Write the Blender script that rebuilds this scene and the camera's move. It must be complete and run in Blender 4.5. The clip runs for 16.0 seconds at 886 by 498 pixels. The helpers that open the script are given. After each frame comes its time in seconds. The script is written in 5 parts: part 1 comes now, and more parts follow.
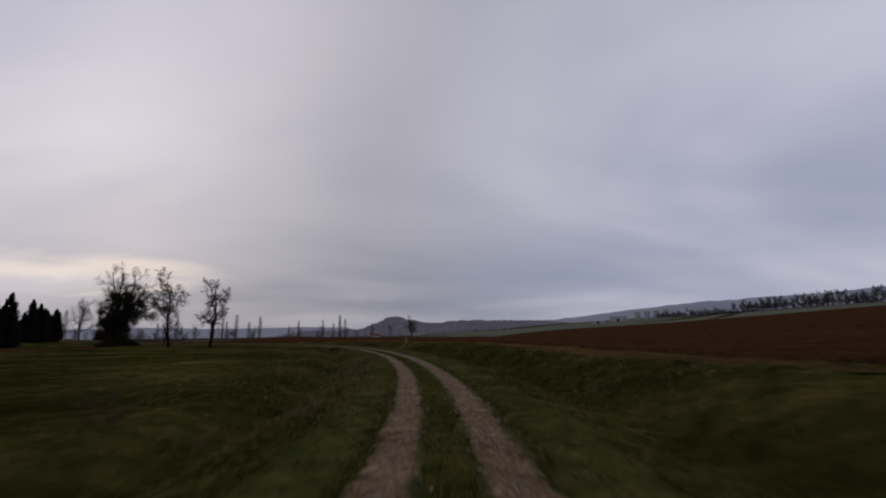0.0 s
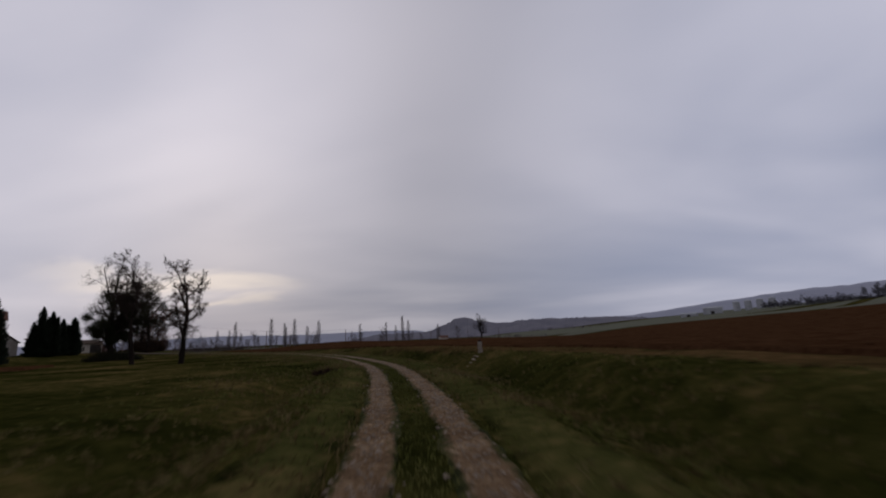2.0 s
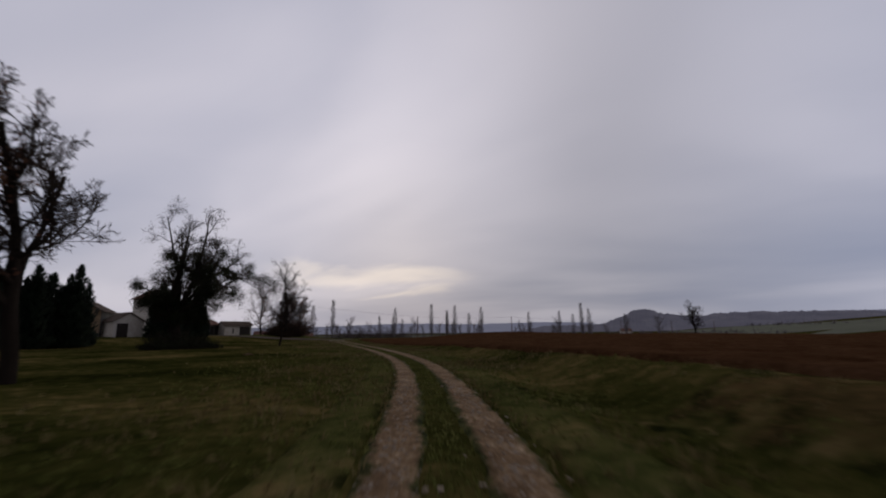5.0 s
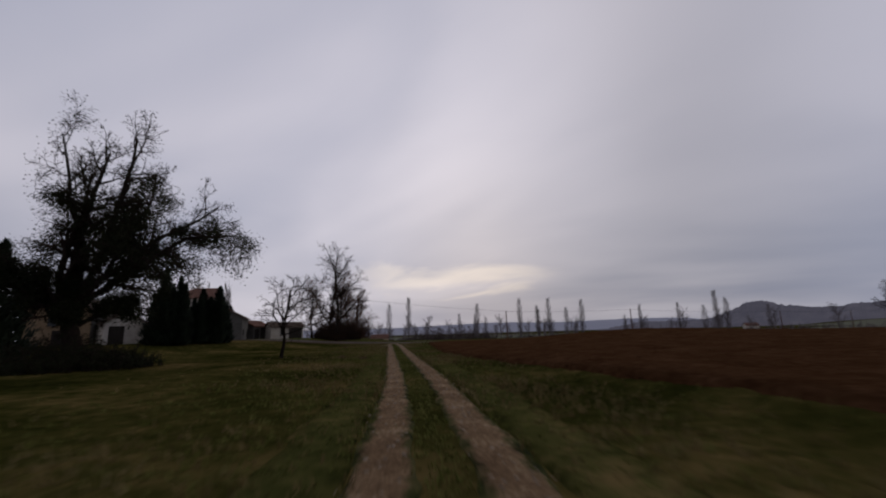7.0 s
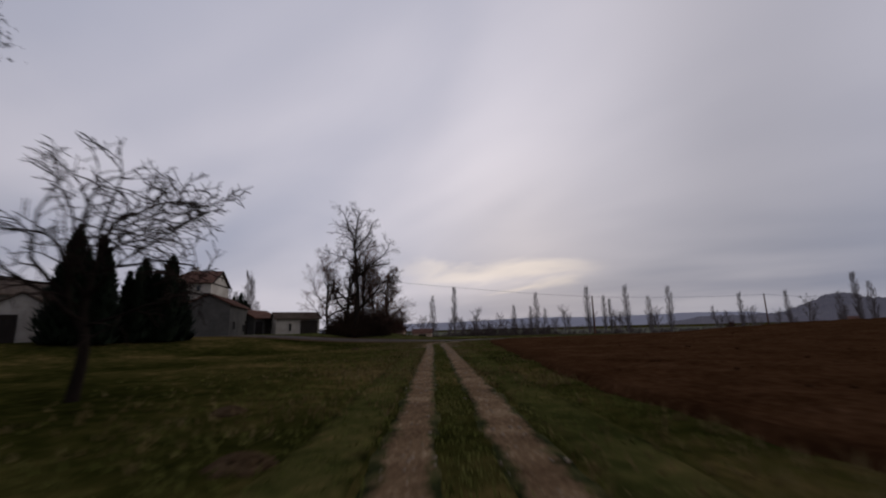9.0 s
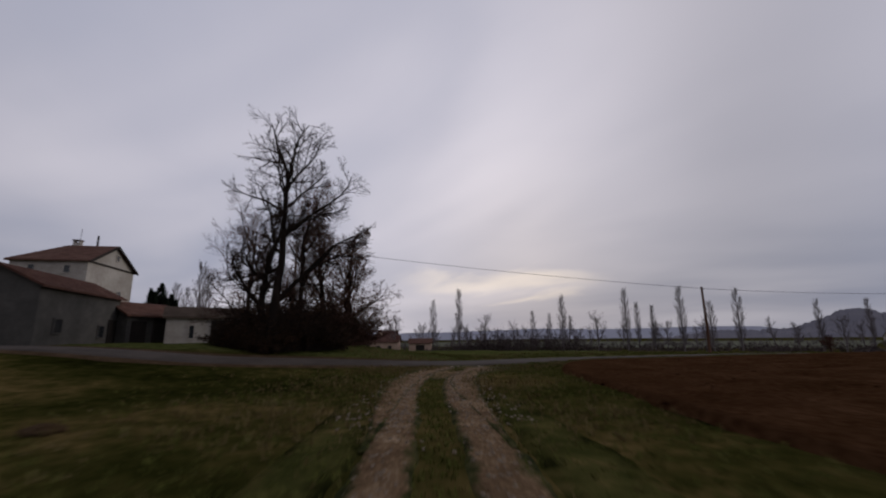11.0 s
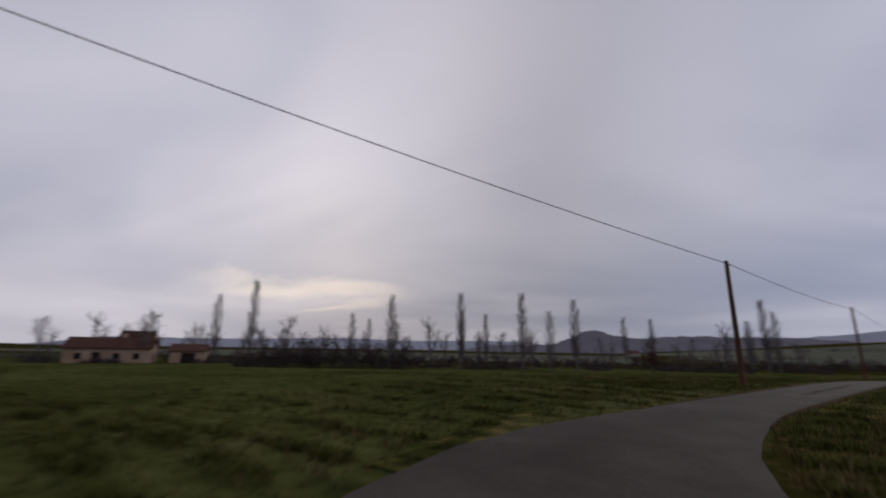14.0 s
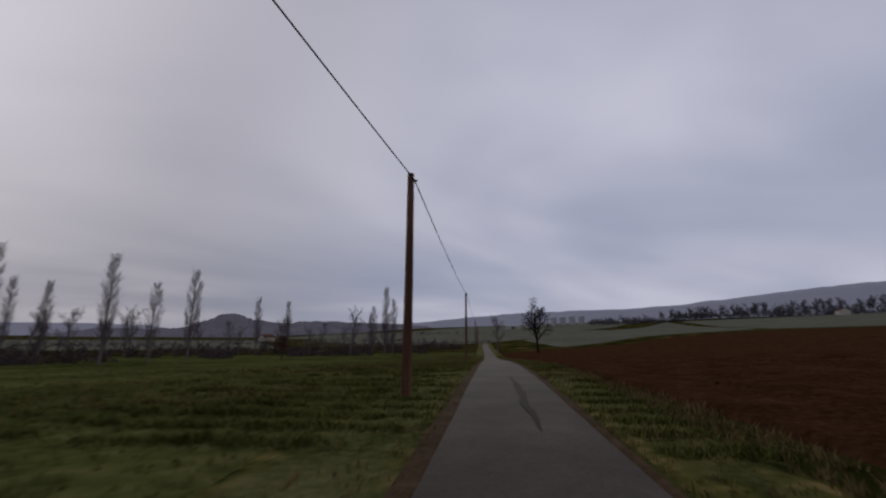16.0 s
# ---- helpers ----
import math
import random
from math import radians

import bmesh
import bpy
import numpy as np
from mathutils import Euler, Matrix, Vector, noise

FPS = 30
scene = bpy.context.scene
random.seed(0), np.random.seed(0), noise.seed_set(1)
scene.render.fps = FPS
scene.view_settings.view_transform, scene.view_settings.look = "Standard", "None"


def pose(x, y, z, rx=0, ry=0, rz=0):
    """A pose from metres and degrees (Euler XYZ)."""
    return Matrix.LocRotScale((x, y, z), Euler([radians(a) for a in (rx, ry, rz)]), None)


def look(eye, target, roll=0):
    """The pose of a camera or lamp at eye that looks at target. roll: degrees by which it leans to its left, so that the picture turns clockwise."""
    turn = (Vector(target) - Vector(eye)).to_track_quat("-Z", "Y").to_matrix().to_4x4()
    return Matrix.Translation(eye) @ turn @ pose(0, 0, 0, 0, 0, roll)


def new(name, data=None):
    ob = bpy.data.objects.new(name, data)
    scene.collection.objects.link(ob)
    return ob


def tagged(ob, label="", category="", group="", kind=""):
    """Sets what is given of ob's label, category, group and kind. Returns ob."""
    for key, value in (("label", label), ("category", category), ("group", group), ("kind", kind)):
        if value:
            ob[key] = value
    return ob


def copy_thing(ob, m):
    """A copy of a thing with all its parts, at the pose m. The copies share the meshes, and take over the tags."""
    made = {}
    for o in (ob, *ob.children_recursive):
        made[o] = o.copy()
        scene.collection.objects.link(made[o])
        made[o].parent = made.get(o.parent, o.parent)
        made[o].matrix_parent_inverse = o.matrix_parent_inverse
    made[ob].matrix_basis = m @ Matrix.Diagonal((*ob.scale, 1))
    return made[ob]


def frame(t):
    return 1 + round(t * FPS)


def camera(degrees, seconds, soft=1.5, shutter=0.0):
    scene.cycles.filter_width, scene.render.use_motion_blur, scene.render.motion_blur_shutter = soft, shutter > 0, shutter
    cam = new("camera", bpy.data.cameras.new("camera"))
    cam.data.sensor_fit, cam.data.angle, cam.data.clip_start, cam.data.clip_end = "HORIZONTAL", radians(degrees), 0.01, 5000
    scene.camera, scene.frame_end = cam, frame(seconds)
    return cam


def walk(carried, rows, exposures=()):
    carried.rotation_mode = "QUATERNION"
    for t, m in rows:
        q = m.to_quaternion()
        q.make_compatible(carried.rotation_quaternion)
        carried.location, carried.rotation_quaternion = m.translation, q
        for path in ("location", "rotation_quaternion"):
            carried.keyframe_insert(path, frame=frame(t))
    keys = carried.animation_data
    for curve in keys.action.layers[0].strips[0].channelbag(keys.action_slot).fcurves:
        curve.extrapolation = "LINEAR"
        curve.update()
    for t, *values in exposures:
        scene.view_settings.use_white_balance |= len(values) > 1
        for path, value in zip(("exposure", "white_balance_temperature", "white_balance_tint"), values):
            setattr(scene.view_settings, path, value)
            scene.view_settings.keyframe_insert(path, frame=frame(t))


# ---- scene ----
from mathutils import kdtree

# camera: seconds, x, y, z, pitch, roll, yaw
PATH = [
    (0, 0.00, 0.00, 1.50, 11.21, 0.85, -5.47), (0.5, 0.60, 6.97, 1.49, 11.01, 1.01, -4.28),
    (1, 0.84, 13.65, 1.48, 11.23, 1.18, -3.30), (1.5, 0.66, 20.10, 1.46, 10.58, 1.75, 0.20),
    (2, 0.05, 26.52, 1.46, 11.58, 2.46, 3.56), (2.5, -0.76, 32.85, 1.41, 11.39, 2.40, 5.94),
    (3, -1.83, 38.86, 1.42, 11.69, 2.58, 9.71), (3.5, -2.95, 44.28, 1.39, 11.00, 2.03, 13.67),
    (4, -4.70, 49.95, 1.46, 11.08, 2.43, 17.54), (4.5, -6.85, 55.53, 1.45, 11.01, 1.40, 21.37),
    (5, -9.46, 61.06, 1.45, 10.99, 0.69, 25.32), (5.5, -12.45, 66.66, 1.45, 10.99, 0.21, 26.96),
    (6, -15.70, 72.44, 1.44, 10.89, -0.01, 27.52), (6.5, -19.33, 78.21, 1.45, 10.80, 0.41, 32.00),
    (7, -23.30, 83.57, 1.49, 11.13, 1.61, 36.19), (7.5, -27.51, 88.75, 1.48, 10.51, 2.02, 39.63),
    (8, -31.57, 93.24, 1.49, 10.58, 2.23, 42.29), (8.5, -35.26, 97.09, 1.42, 10.58, 1.91, 42.75),
    (9, -39.12, 101.09, 1.42, 10.62, 1.53, 42.06), (9.5, -43.66, 106.14, 1.45, 10.99, 0.85, 42.45),
    (10, -48.35, 111.22, 1.45, 10.99, 0.50, 43.14), (10.5, -52.85, 116.01, 1.45, 10.99, 0.40, 42.94),
    (11, -56.93, 120.40, 1.45, 11.90, 0.57, 42.21), (11.5, -60.42, 124.20, 1.31, 12.42, 1.22, 41.48),
    (12, -63.27, 127.09, 1.33, 12.76, 1.99, 40.87), (12.5, -65.82, 129.62, 1.39, 13.30, 2.07, 39.39),
    (13, -68.37, 132.86, 1.43, 13.40, 1.26, 35.35), (13.5, -70.44, 136.24, 1.43, 14.14, -0.17, 28.25),
    (14, -72.11, 140.20, 1.43, 13.19, -0.86, 16.86), (14.5, -72.81, 144.42, 1.43, 13.06, -1.14, 0.78),
    (15, -72.36, 147.55, 1.48, 12.37, -0.26, -12.51), (15.5, -70.94, 150.63, 1.47, 11.79, -0.17, -21.48),
    (16, -69.38, 153.12, 1.46, 11.65, -0.41, -28.07),
]
cam = camera(92.0, 16.0, soft=2.0, shutter=0.4)
walk(cam, [(t, pose(x, y, z, 90 + p, r, w)) for t, x, y, z, p, r, w in PATH])

# ---- light: overcast winter evening ----
scene.view_settings.exposure = 0.0
SUN_EL, SUN_AZ = radians(14), radians(-32)
world = bpy.data.worlds.new("overcast_sky")
scene.world = world
world.use_nodes = True
wt = world.node_tree
wt.nodes.clear()


def wn(kind, **kw):
    n = wt.nodes.new(kind)
    for k, v in kw.items():
        n.inputs[k].default_value = v
    return n


sky = wt.nodes.new("ShaderNodeTexSky")
sky.sky_type = "NISHITA"
sky.sun_disc = False
sky.sun_elevation, sky.sun_rotation = SUN_EL, SUN_AZ
sky.air_density, sky.dust_density = 1.0, 3.0
coord = wt.nodes.new("ShaderNodeTexCoord")
# cloud layers lie on a flat deck: divide the direction by its height
sep = wt.nodes.new("ShaderNodeSeparateXYZ")
wt.links.new(coord.outputs["Generated"], sep.inputs[0])
up = wt.nodes.new("ShaderNodeMath")
up.operation = "MAXIMUM"
up.inputs[1].default_value = 0.0
wt.links.new(sep.outputs["Z"], up.inputs[0])
up2 = wt.nodes.new("ShaderNodeMath")
up2.operation = "ADD"
up2.inputs[1].default_value = 0.22
wt.links.new(up.outputs[0], up2.inputs[0])
deck = wt.nodes.new("ShaderNodeVectorMath")
deck.operation = "DIVIDE"
comb = wt.nodes.new("ShaderNodeCombineXYZ")
for i in range(3):
    wt.links.new(up2.outputs[0], comb.inputs[i])
wt.links.new(coord.outputs["Generated"], deck.inputs[0])
wt.links.new(comb.outputs[0], deck.inputs[1])
mapn = wt.nodes.new("ShaderNodeMapping")
mapn.inputs["Rotation"].default_value = (0, 0, radians(35))
mapn.inputs["Scale"].default_value = (0.62, 0.95, 1.0)
mapn.inputs["Location"].default_value = (1.3, 0.4, 0)
wt.links.new(deck.outputs[0], mapn.inputs[0])
n1 = wn("ShaderNodeTexNoise", Scale=0.75, Detail=3.0, Roughness=0.45, Distortion=0.5)
n2 = wn("ShaderNodeTexNoise", Scale=2.2, Detail=5.0, Roughness=0.5, Distortion=0.4)
wt.links.new(mapn.outputs[0], n1.inputs["Vector"])
wt.links.new(mapn.outputs[0], n2.inputs["Vector"])
addn = wt.nodes.new("ShaderNodeMath")
addn.operation = "MULTIPLY_ADD"
addn.inputs[1].default_value = 0.13
wt.links.new(n2.outputs["Fac"], addn.inputs[0])
wt.links.new(n1.outputs["Fac"], addn.inputs[2])
cloud = wt.nodes.new("ShaderNodeValToRGB")
cloud.color_ramp.interpolation = "B_SPLINE"
els = cloud.color_ramp.elements
els[0].position, els[0].color = 0.36, (0.271, 0.296, 0.396, 1)
els[1].position, els[1].color = 0.74, (0.555, 0.540, 0.616, 1)
e = els.new(0.56)
e.color = (0.405, 0.408, 0.490, 1)
wt.links.new(addn.outputs[0], cloud.inputs[0])
# the sun's bright break low over the north-west horizon
glow_dir = wt.nodes.new("ShaderNodeVectorMath")
glow_dir.operation = "DOT_PRODUCT"
gaz = radians(34.5)
glow_dir.inputs[1].default_value = (-math.sin(gaz) * 0.985, math.cos(gaz) * 0.985, 0.17)
nrm = wt.nodes.new("ShaderNodeVectorMath")
nrm.operation = "NORMALIZE"
wt.links.new(coord.outputs["Generated"], nrm.inputs[0])
wt.links.new(nrm.outputs[0], glow_dir.inputs[0])
gl = wt.nodes.new("ShaderNodeMapRange")
gl.interpolation_type = "SMOOTHSTEP"
gl.inputs["From Min"].default_value, gl.inputs["From Max"].default_value = 0.80, 1.0
gl.inputs["To Min"].default_value, gl.inputs["To Max"].default_value = 0.72, 0.78
wt.links.new(glow_dir.outputs["Value"], gl.inputs["Value"])
tone = None
# the cloud deck is thinner high in the west and bluer and lighter towards the east
for az, el, lo, gain in ((60, 36, 0.58, (0.57, 0.54, 0.51)), (-62, 14, 0.35, (0.37, 0.39, 0.43))):
    lobe = wt.nodes.new("ShaderNodeVectorMath")
    lobe.operation = "DOT_PRODUCT"
    az, el = radians(az), radians(el)
    lobe.inputs[1].default_value = (-math.sin(az) * math.cos(el), math.cos(az) * math.cos(el), math.sin(el))
    wt.links.new(nrm.outputs[0], lobe.inputs[0])
    soft = wt.nodes.new("ShaderNodeMapRange")
    soft.interpolation_type = "SMOOTHSTEP"
    soft.inputs["From Min"].default_value = lo
    wt.links.new(lobe.outputs["Value"], soft.inputs["Value"])
    thin = wt.nodes.new("ShaderNodeVectorMath")
    thin.operation = "MULTIPLY_ADD"
    thin.inputs[1].default_value = gain
    wt.links.new(soft.outputs[0], thin.inputs[0])
    wt.links.new((tone or gl).outputs[0], thin.inputs[2])
    tone = thin
mul = wt.nodes.new("ShaderNodeVectorMath")
mul.operation = "MULTIPLY"
wt.links.new(cloud.outputs[0], mul.inputs[0])
wt.links.new(tone.outputs[0], mul.inputs[1])
# a thin warm break between the clouds over the sunset
brk_el = wt.nodes.new("ShaderNodeMapRange")
brk_el.interpolation_type = "SMOOTHSTEP"
brk_abs = wt.nodes.new("ShaderNodeMath")
brk_abs.operation = "ADD"
brk_abs.inputs[1].default_value = -0.125
sepn = wt.nodes.new("ShaderNodeSeparateXYZ")
wt.links.new(nrm.outputs[0], sepn.inputs[0])
wob = wt.nodes.new("ShaderNodeMath")
wob.operation = "MULTIPLY_ADD"
wob.inputs[1].default_value = -0.16
wt.links.new(n2.outputs["Fac"], wob.inputs[0])
wt.links.new(sepn.outputs["Z"], wob.inputs[2])
wob2 = wt.nodes.new("ShaderNodeMath")
wob2.operation = "ADD"
wob2.inputs[1].default_value = 0.08
wt.links.new(wob.outputs[0], wob2.inputs[0])
wt.links.new(wob2.outputs[0], brk_abs.inputs[0])
brk_a = wt.nodes.new("ShaderNodeMath")
brk_a.operation = "ABSOLUTE"
wt.links.new(brk_abs.outputs[0], brk_a.inputs[0])
brk_el.inputs["From Min"].default_value, brk_el.inputs["From Max"].default_value = 0.040, 0.0
wt.links.new(brk_a.outputs[0], brk_el.inputs["Value"])
brk_az = wt.nodes.new("ShaderNodeMapRange")
brk_az.interpolation_type = "SMOOTHSTEP"
brk_az.inputs["From Min"].default_value, brk_az.inputs["From Max"].default_value = 0.965, 0.999
wt.links.new(glow_dir.outputs["Value"], brk_az.inputs["Value"])
brk = wt.nodes.new("ShaderNodeMath")
brk.operation = "MULTIPLY"
wt.links.new(brk_el.outputs[0], brk.inputs[0])
wt.links.new(brk_az.outputs[0], brk.inputs[1])
warm = wt.nodes.new("ShaderNodeVectorMath")
warm.operation = "MULTIPLY_ADD"
warm.inputs[1].default_value = (0.24, 0.185, 0.095)
wt.links.new(brk.outputs[0], warm.inputs[0])
wt.links.new(mul.outputs[0], warm.inputs[2])
bg_sky, bg_cloud = wn("ShaderNodeBackground", Strength=0.035), wn("ShaderNodeBackground", Strength=1.0)
wt.links.new(sky.outputs[0], bg_sky.inputs[0])
wt.links.new(warm.outputs[0], bg_cloud.inputs[0])
mixb = wn("ShaderNodeMixShader", Fac=0.95)
wt.links.new(bg_sky.outputs[0], mixb.inputs[1])
wt.links.new(bg_cloud.outputs[0], mixb.inputs[2])
wout = wt.nodes.new("ShaderNodeOutputWorld")
wt.links.new(mixb.outputs[0], wout.inputs[0])

sun_data = bpy.data.lights.new("sun", "SUN")
sun_data.energy, sun_data.angle, sun_data.color = 0.5, radians(25), (1.0, 0.93, 0.86)
sun = new("sun", sun_data)
sun.matrix_world = look((0, 0, 60), (60 * math.sin(SUN_AZ + math.pi) * -1, -60 * math.cos(SUN_AZ), 60 - 60 * math.tan(SUN_EL)))

# ---- materials ----


def material(name, stops, scale, rough=0.9, bump=0.3, fine=8.0, detail=6.0, spec=0.15, grain=0.35, stretch=(1, 1, 1), dist=0.05, metal=0.0, objvary=0.0):
    """Colour ramp over coarse noise, broken up by finer noise; bump from the fine noise."""
    m = bpy.data.materials.new(name)
    m.use_nodes = True
    t = m.node_tree
    b = t.nodes["Principled BSDF"]
    b.inputs["Roughness"].default_value = rough
    b.inputs["Specular IOR Level"].default_value = spec
    b.inputs["Metallic"].default_value = metal
    co = t.nodes.new("ShaderNodeTexCoord")
    mp = t.nodes.new("ShaderNodeMapping")
    mp.inputs["Scale"].default_value = stretch
    t.links.new(co.outputs["Object"], mp.inputs[0])
    a = t.nodes.new("ShaderNodeTexNoise")
    a.inputs["Scale"].default_value, a.inputs["Detail"].default_value = scale, detail
    a.inputs["Roughness"].default_value = 0.6
    c = t.nodes.new("ShaderNodeTexNoise")
    c.inputs["Scale"].default_value, c.inputs["Detail"].default_value = scale * fine, detail
    c.inputs["Roughness"].default_value = 0.7
    t.links.new(mp.outputs[0], a.inputs["Vector"])
    t.links.new(mp.outputs[0], c.inputs["Vector"])
    mx = t.nodes.new("ShaderNodeMix")
    mx.inputs["Factor"].default_value = grain
    t.links.new(a.outputs["Fac"], mx.inputs["A"])
    t.links.new(c.outputs["Fac"], mx.inputs["B"])
    val = mx.outputs["Result"]
    if objvary:
        oi = t.nodes.new("ShaderNodeObjectInfo")
        ad = t.nodes.new("ShaderNodeMath")
        ad.operation = "MULTIPLY_ADD"
        ad.inputs[1].default_value = objvary
        t.links.new(oi.outputs["Random"], ad.inputs[0])
        t.links.new(val, ad.inputs[2])
        sb = t.nodes.new("ShaderNodeMath")
        sb.operation = "SUBTRACT"
        sb.inputs[1].default_value = objvary / 2
        t.links.new(ad.outputs[0], sb.inputs[0])
        val = sb.outputs[0]
    r = t.nodes.new("ShaderNodeValToRGB")
    el = r.color_ramp.elements
    el[0].position, el[0].color = stops[0][0], (*stops[0][1], 1)
    el[1].position, el[1].color = stops[-1][0], (*stops[-1][1], 1)
    for pos, col in stops[1:-1]:
        el.new(pos).color = (*col, 1)
    t.links.new(val, r.inputs[0])
    t.links.new(r.outputs[0], b.inputs["Base Color"])
    if bump:
        bp = t.nodes.new("ShaderNodeBump")
        bp.inputs["Strength"].default_value, bp.inputs["Distance"].default_value = bump, dist
        t.links.new(c.outputs["Fac"], bp.inputs["Height"])
        t.links.new(bp.outputs[0], b.inputs["Normal"])
    return m


M_GRASS = material("meadow_grass", [(0.36, (0.008, 0.009, 0.002)), (0.45, (0.021, 0.022, 0.005)), (0.52, (0.041, 0.037, 0.010)), (0.58, (0.078, 0.058, 0.020)), (0.68, (0.150, 0.104, 0.044))], 0.13, 1.0, 0.8, 13, grain=0.38, dist=0.15, spec=0.0)


def two_swards(m, stops, planes):
    """A second sward on the far side of two lines across the land."""
    t = m.node_tree
    b = t.nodes["Principled BSDF"]
    old = b.inputs["Base Color"].links[0].from_socket
    co = t.nodes.new("ShaderNodeTexCoord")
    mask = None
    for nx_, ny_, d in planes:
        dot = t.nodes.new("ShaderNodeVectorMath")
        dot.operation = "DOT_PRODUCT"
        dot.inputs[1].default_value = (nx_, ny_, 0)
        t.links.new(co.outputs["Object"], dot.inputs[0])
        st = t.nodes.new("ShaderNodeMapRange")
        st.inputs["From Min"].default_value, st.inputs["From Max"].default_value = d, d + 1.5
        t.links.new(dot.outputs["Value"], st.inputs["Value"])
        if mask:
            mu = t.nodes.new("ShaderNodeMath")
            mu.operation = "MULTIPLY"
            t.links.new(mask, mu.inputs[0])
            t.links.new(st.outputs[0], mu.inputs[1])
            mask = mu.outputs[0]
        else:
            mask = st.outputs[0]
    n, fine = [t.nodes.new("ShaderNodeTexNoise") for _ in range(2)]
    for q, sc in ((n, 0.16), (fine, 2.3)):
        q.inputs["Scale"].default_value, q.inputs["Detail"].default_value = sc, 6.0
        t.links.new(co.outputs["Object"], q.inputs["Vector"])
    mv = t.nodes.new("ShaderNodeMix")
    mv.inputs["Factor"].default_value = 0.5
    t.links.new(n.outputs["Fac"], mv.inputs["A"])
    t.links.new(fine.outputs["Fac"], mv.inputs["B"])
    r = t.nodes.new("ShaderNodeValToRGB")
    el = r.color_ramp.elements
    el[0].position, el[0].color = stops[0][0], (*stops[0][1], 1)
    el[1].position, el[1].color = stops[-1][0], (*stops[-1][1], 1)
    for pos, col in stops[1:-1]:
        el.new(pos).color = (*col, 1)
    t.links.new(mv.outputs["Result"], r.inputs[0])
    mx = t.nodes.new("ShaderNodeMix")
    mx.data_type = "RGBA"
    t.links.new(mask, mx.inputs["Factor"])
    t.links.new(old, mx.inputs[6])
    t.links.new(r.outputs[0], mx.inputs[7])
    t.links.new(mx.outputs[2], b.inputs["Base Color"])


two_swards(M_GRASS, [(0.36, (0.026, 0.030, 0.009)), (0.48, (0.054, 0.062, 0.018)), (0.58, (0.084, 0.088, 0.028)), (0.70, (0.130, 0.120, 0.050))], ((-0.835, 0.55, 139.3), (-0.78, 0.62, 143.6), (0, -1, -252)))
M_VERGE = material("verge_grass", [(0.34, (0.015, 0.017, 0.005)), (0.45, (0.037, 0.040, 0.011)), (0.55, (0.068, 0.062, 0.020)), (0.66, (0.135, 0.094, 0.038))], 0.3, 1.0, 0.8, 9, grain=0.45, dist=0.12, spec=0.0)
M_LUSH = material("lane_verge_grass", [(0.34, (0.036, 0.042, 0.012)), (0.45, (0.076, 0.083, 0.027)), (0.56, (0.125, 0.122, 0.050)), (0.68, (0.185, 0.160, 0.080))], 0.7, 1.0, 0.9, 9, grain=0.5, dist=0.12, spec=0.0)
# pale winter grass, greyed further so that it also passes for haze
M_FROST_HAZE = material("pale_grass_and_haze", [(0.30, (0.088, 0.094, 0.068)), (0.55, (0.122, 0.124, 0.092)), (0.75, (0.155, 0.150, 0.115))], 0.05, 1.0, 0.5, 9, dist=0.1, spec=0.0)
M_FIELD = material("ploughed_soil", [(0.32, (0.019, 0.0085, 0.004)), (0.47, (0.043, 0.020, 0.009)), (0.58, (0.070, 0.035, 0.017)), (0.72, (0.115, 0.062, 0.034))], 0.6, 1.0, 1.0, 9, grain=0.62, dist=0.12, spec=0.0)
M_RUT = material("stony_earth_rut", [(0.34, (0.048, 0.028, 0.014)), (0.45, (0.116, 0.071, 0.038)), (0.55, (0.200, 0.130, 0.073)), (0.65, (0.42, 0.315, 0.21))], 1.3, 1.0, 1.0, 11, grain=0.64, dist=0.05, spec=0.03)


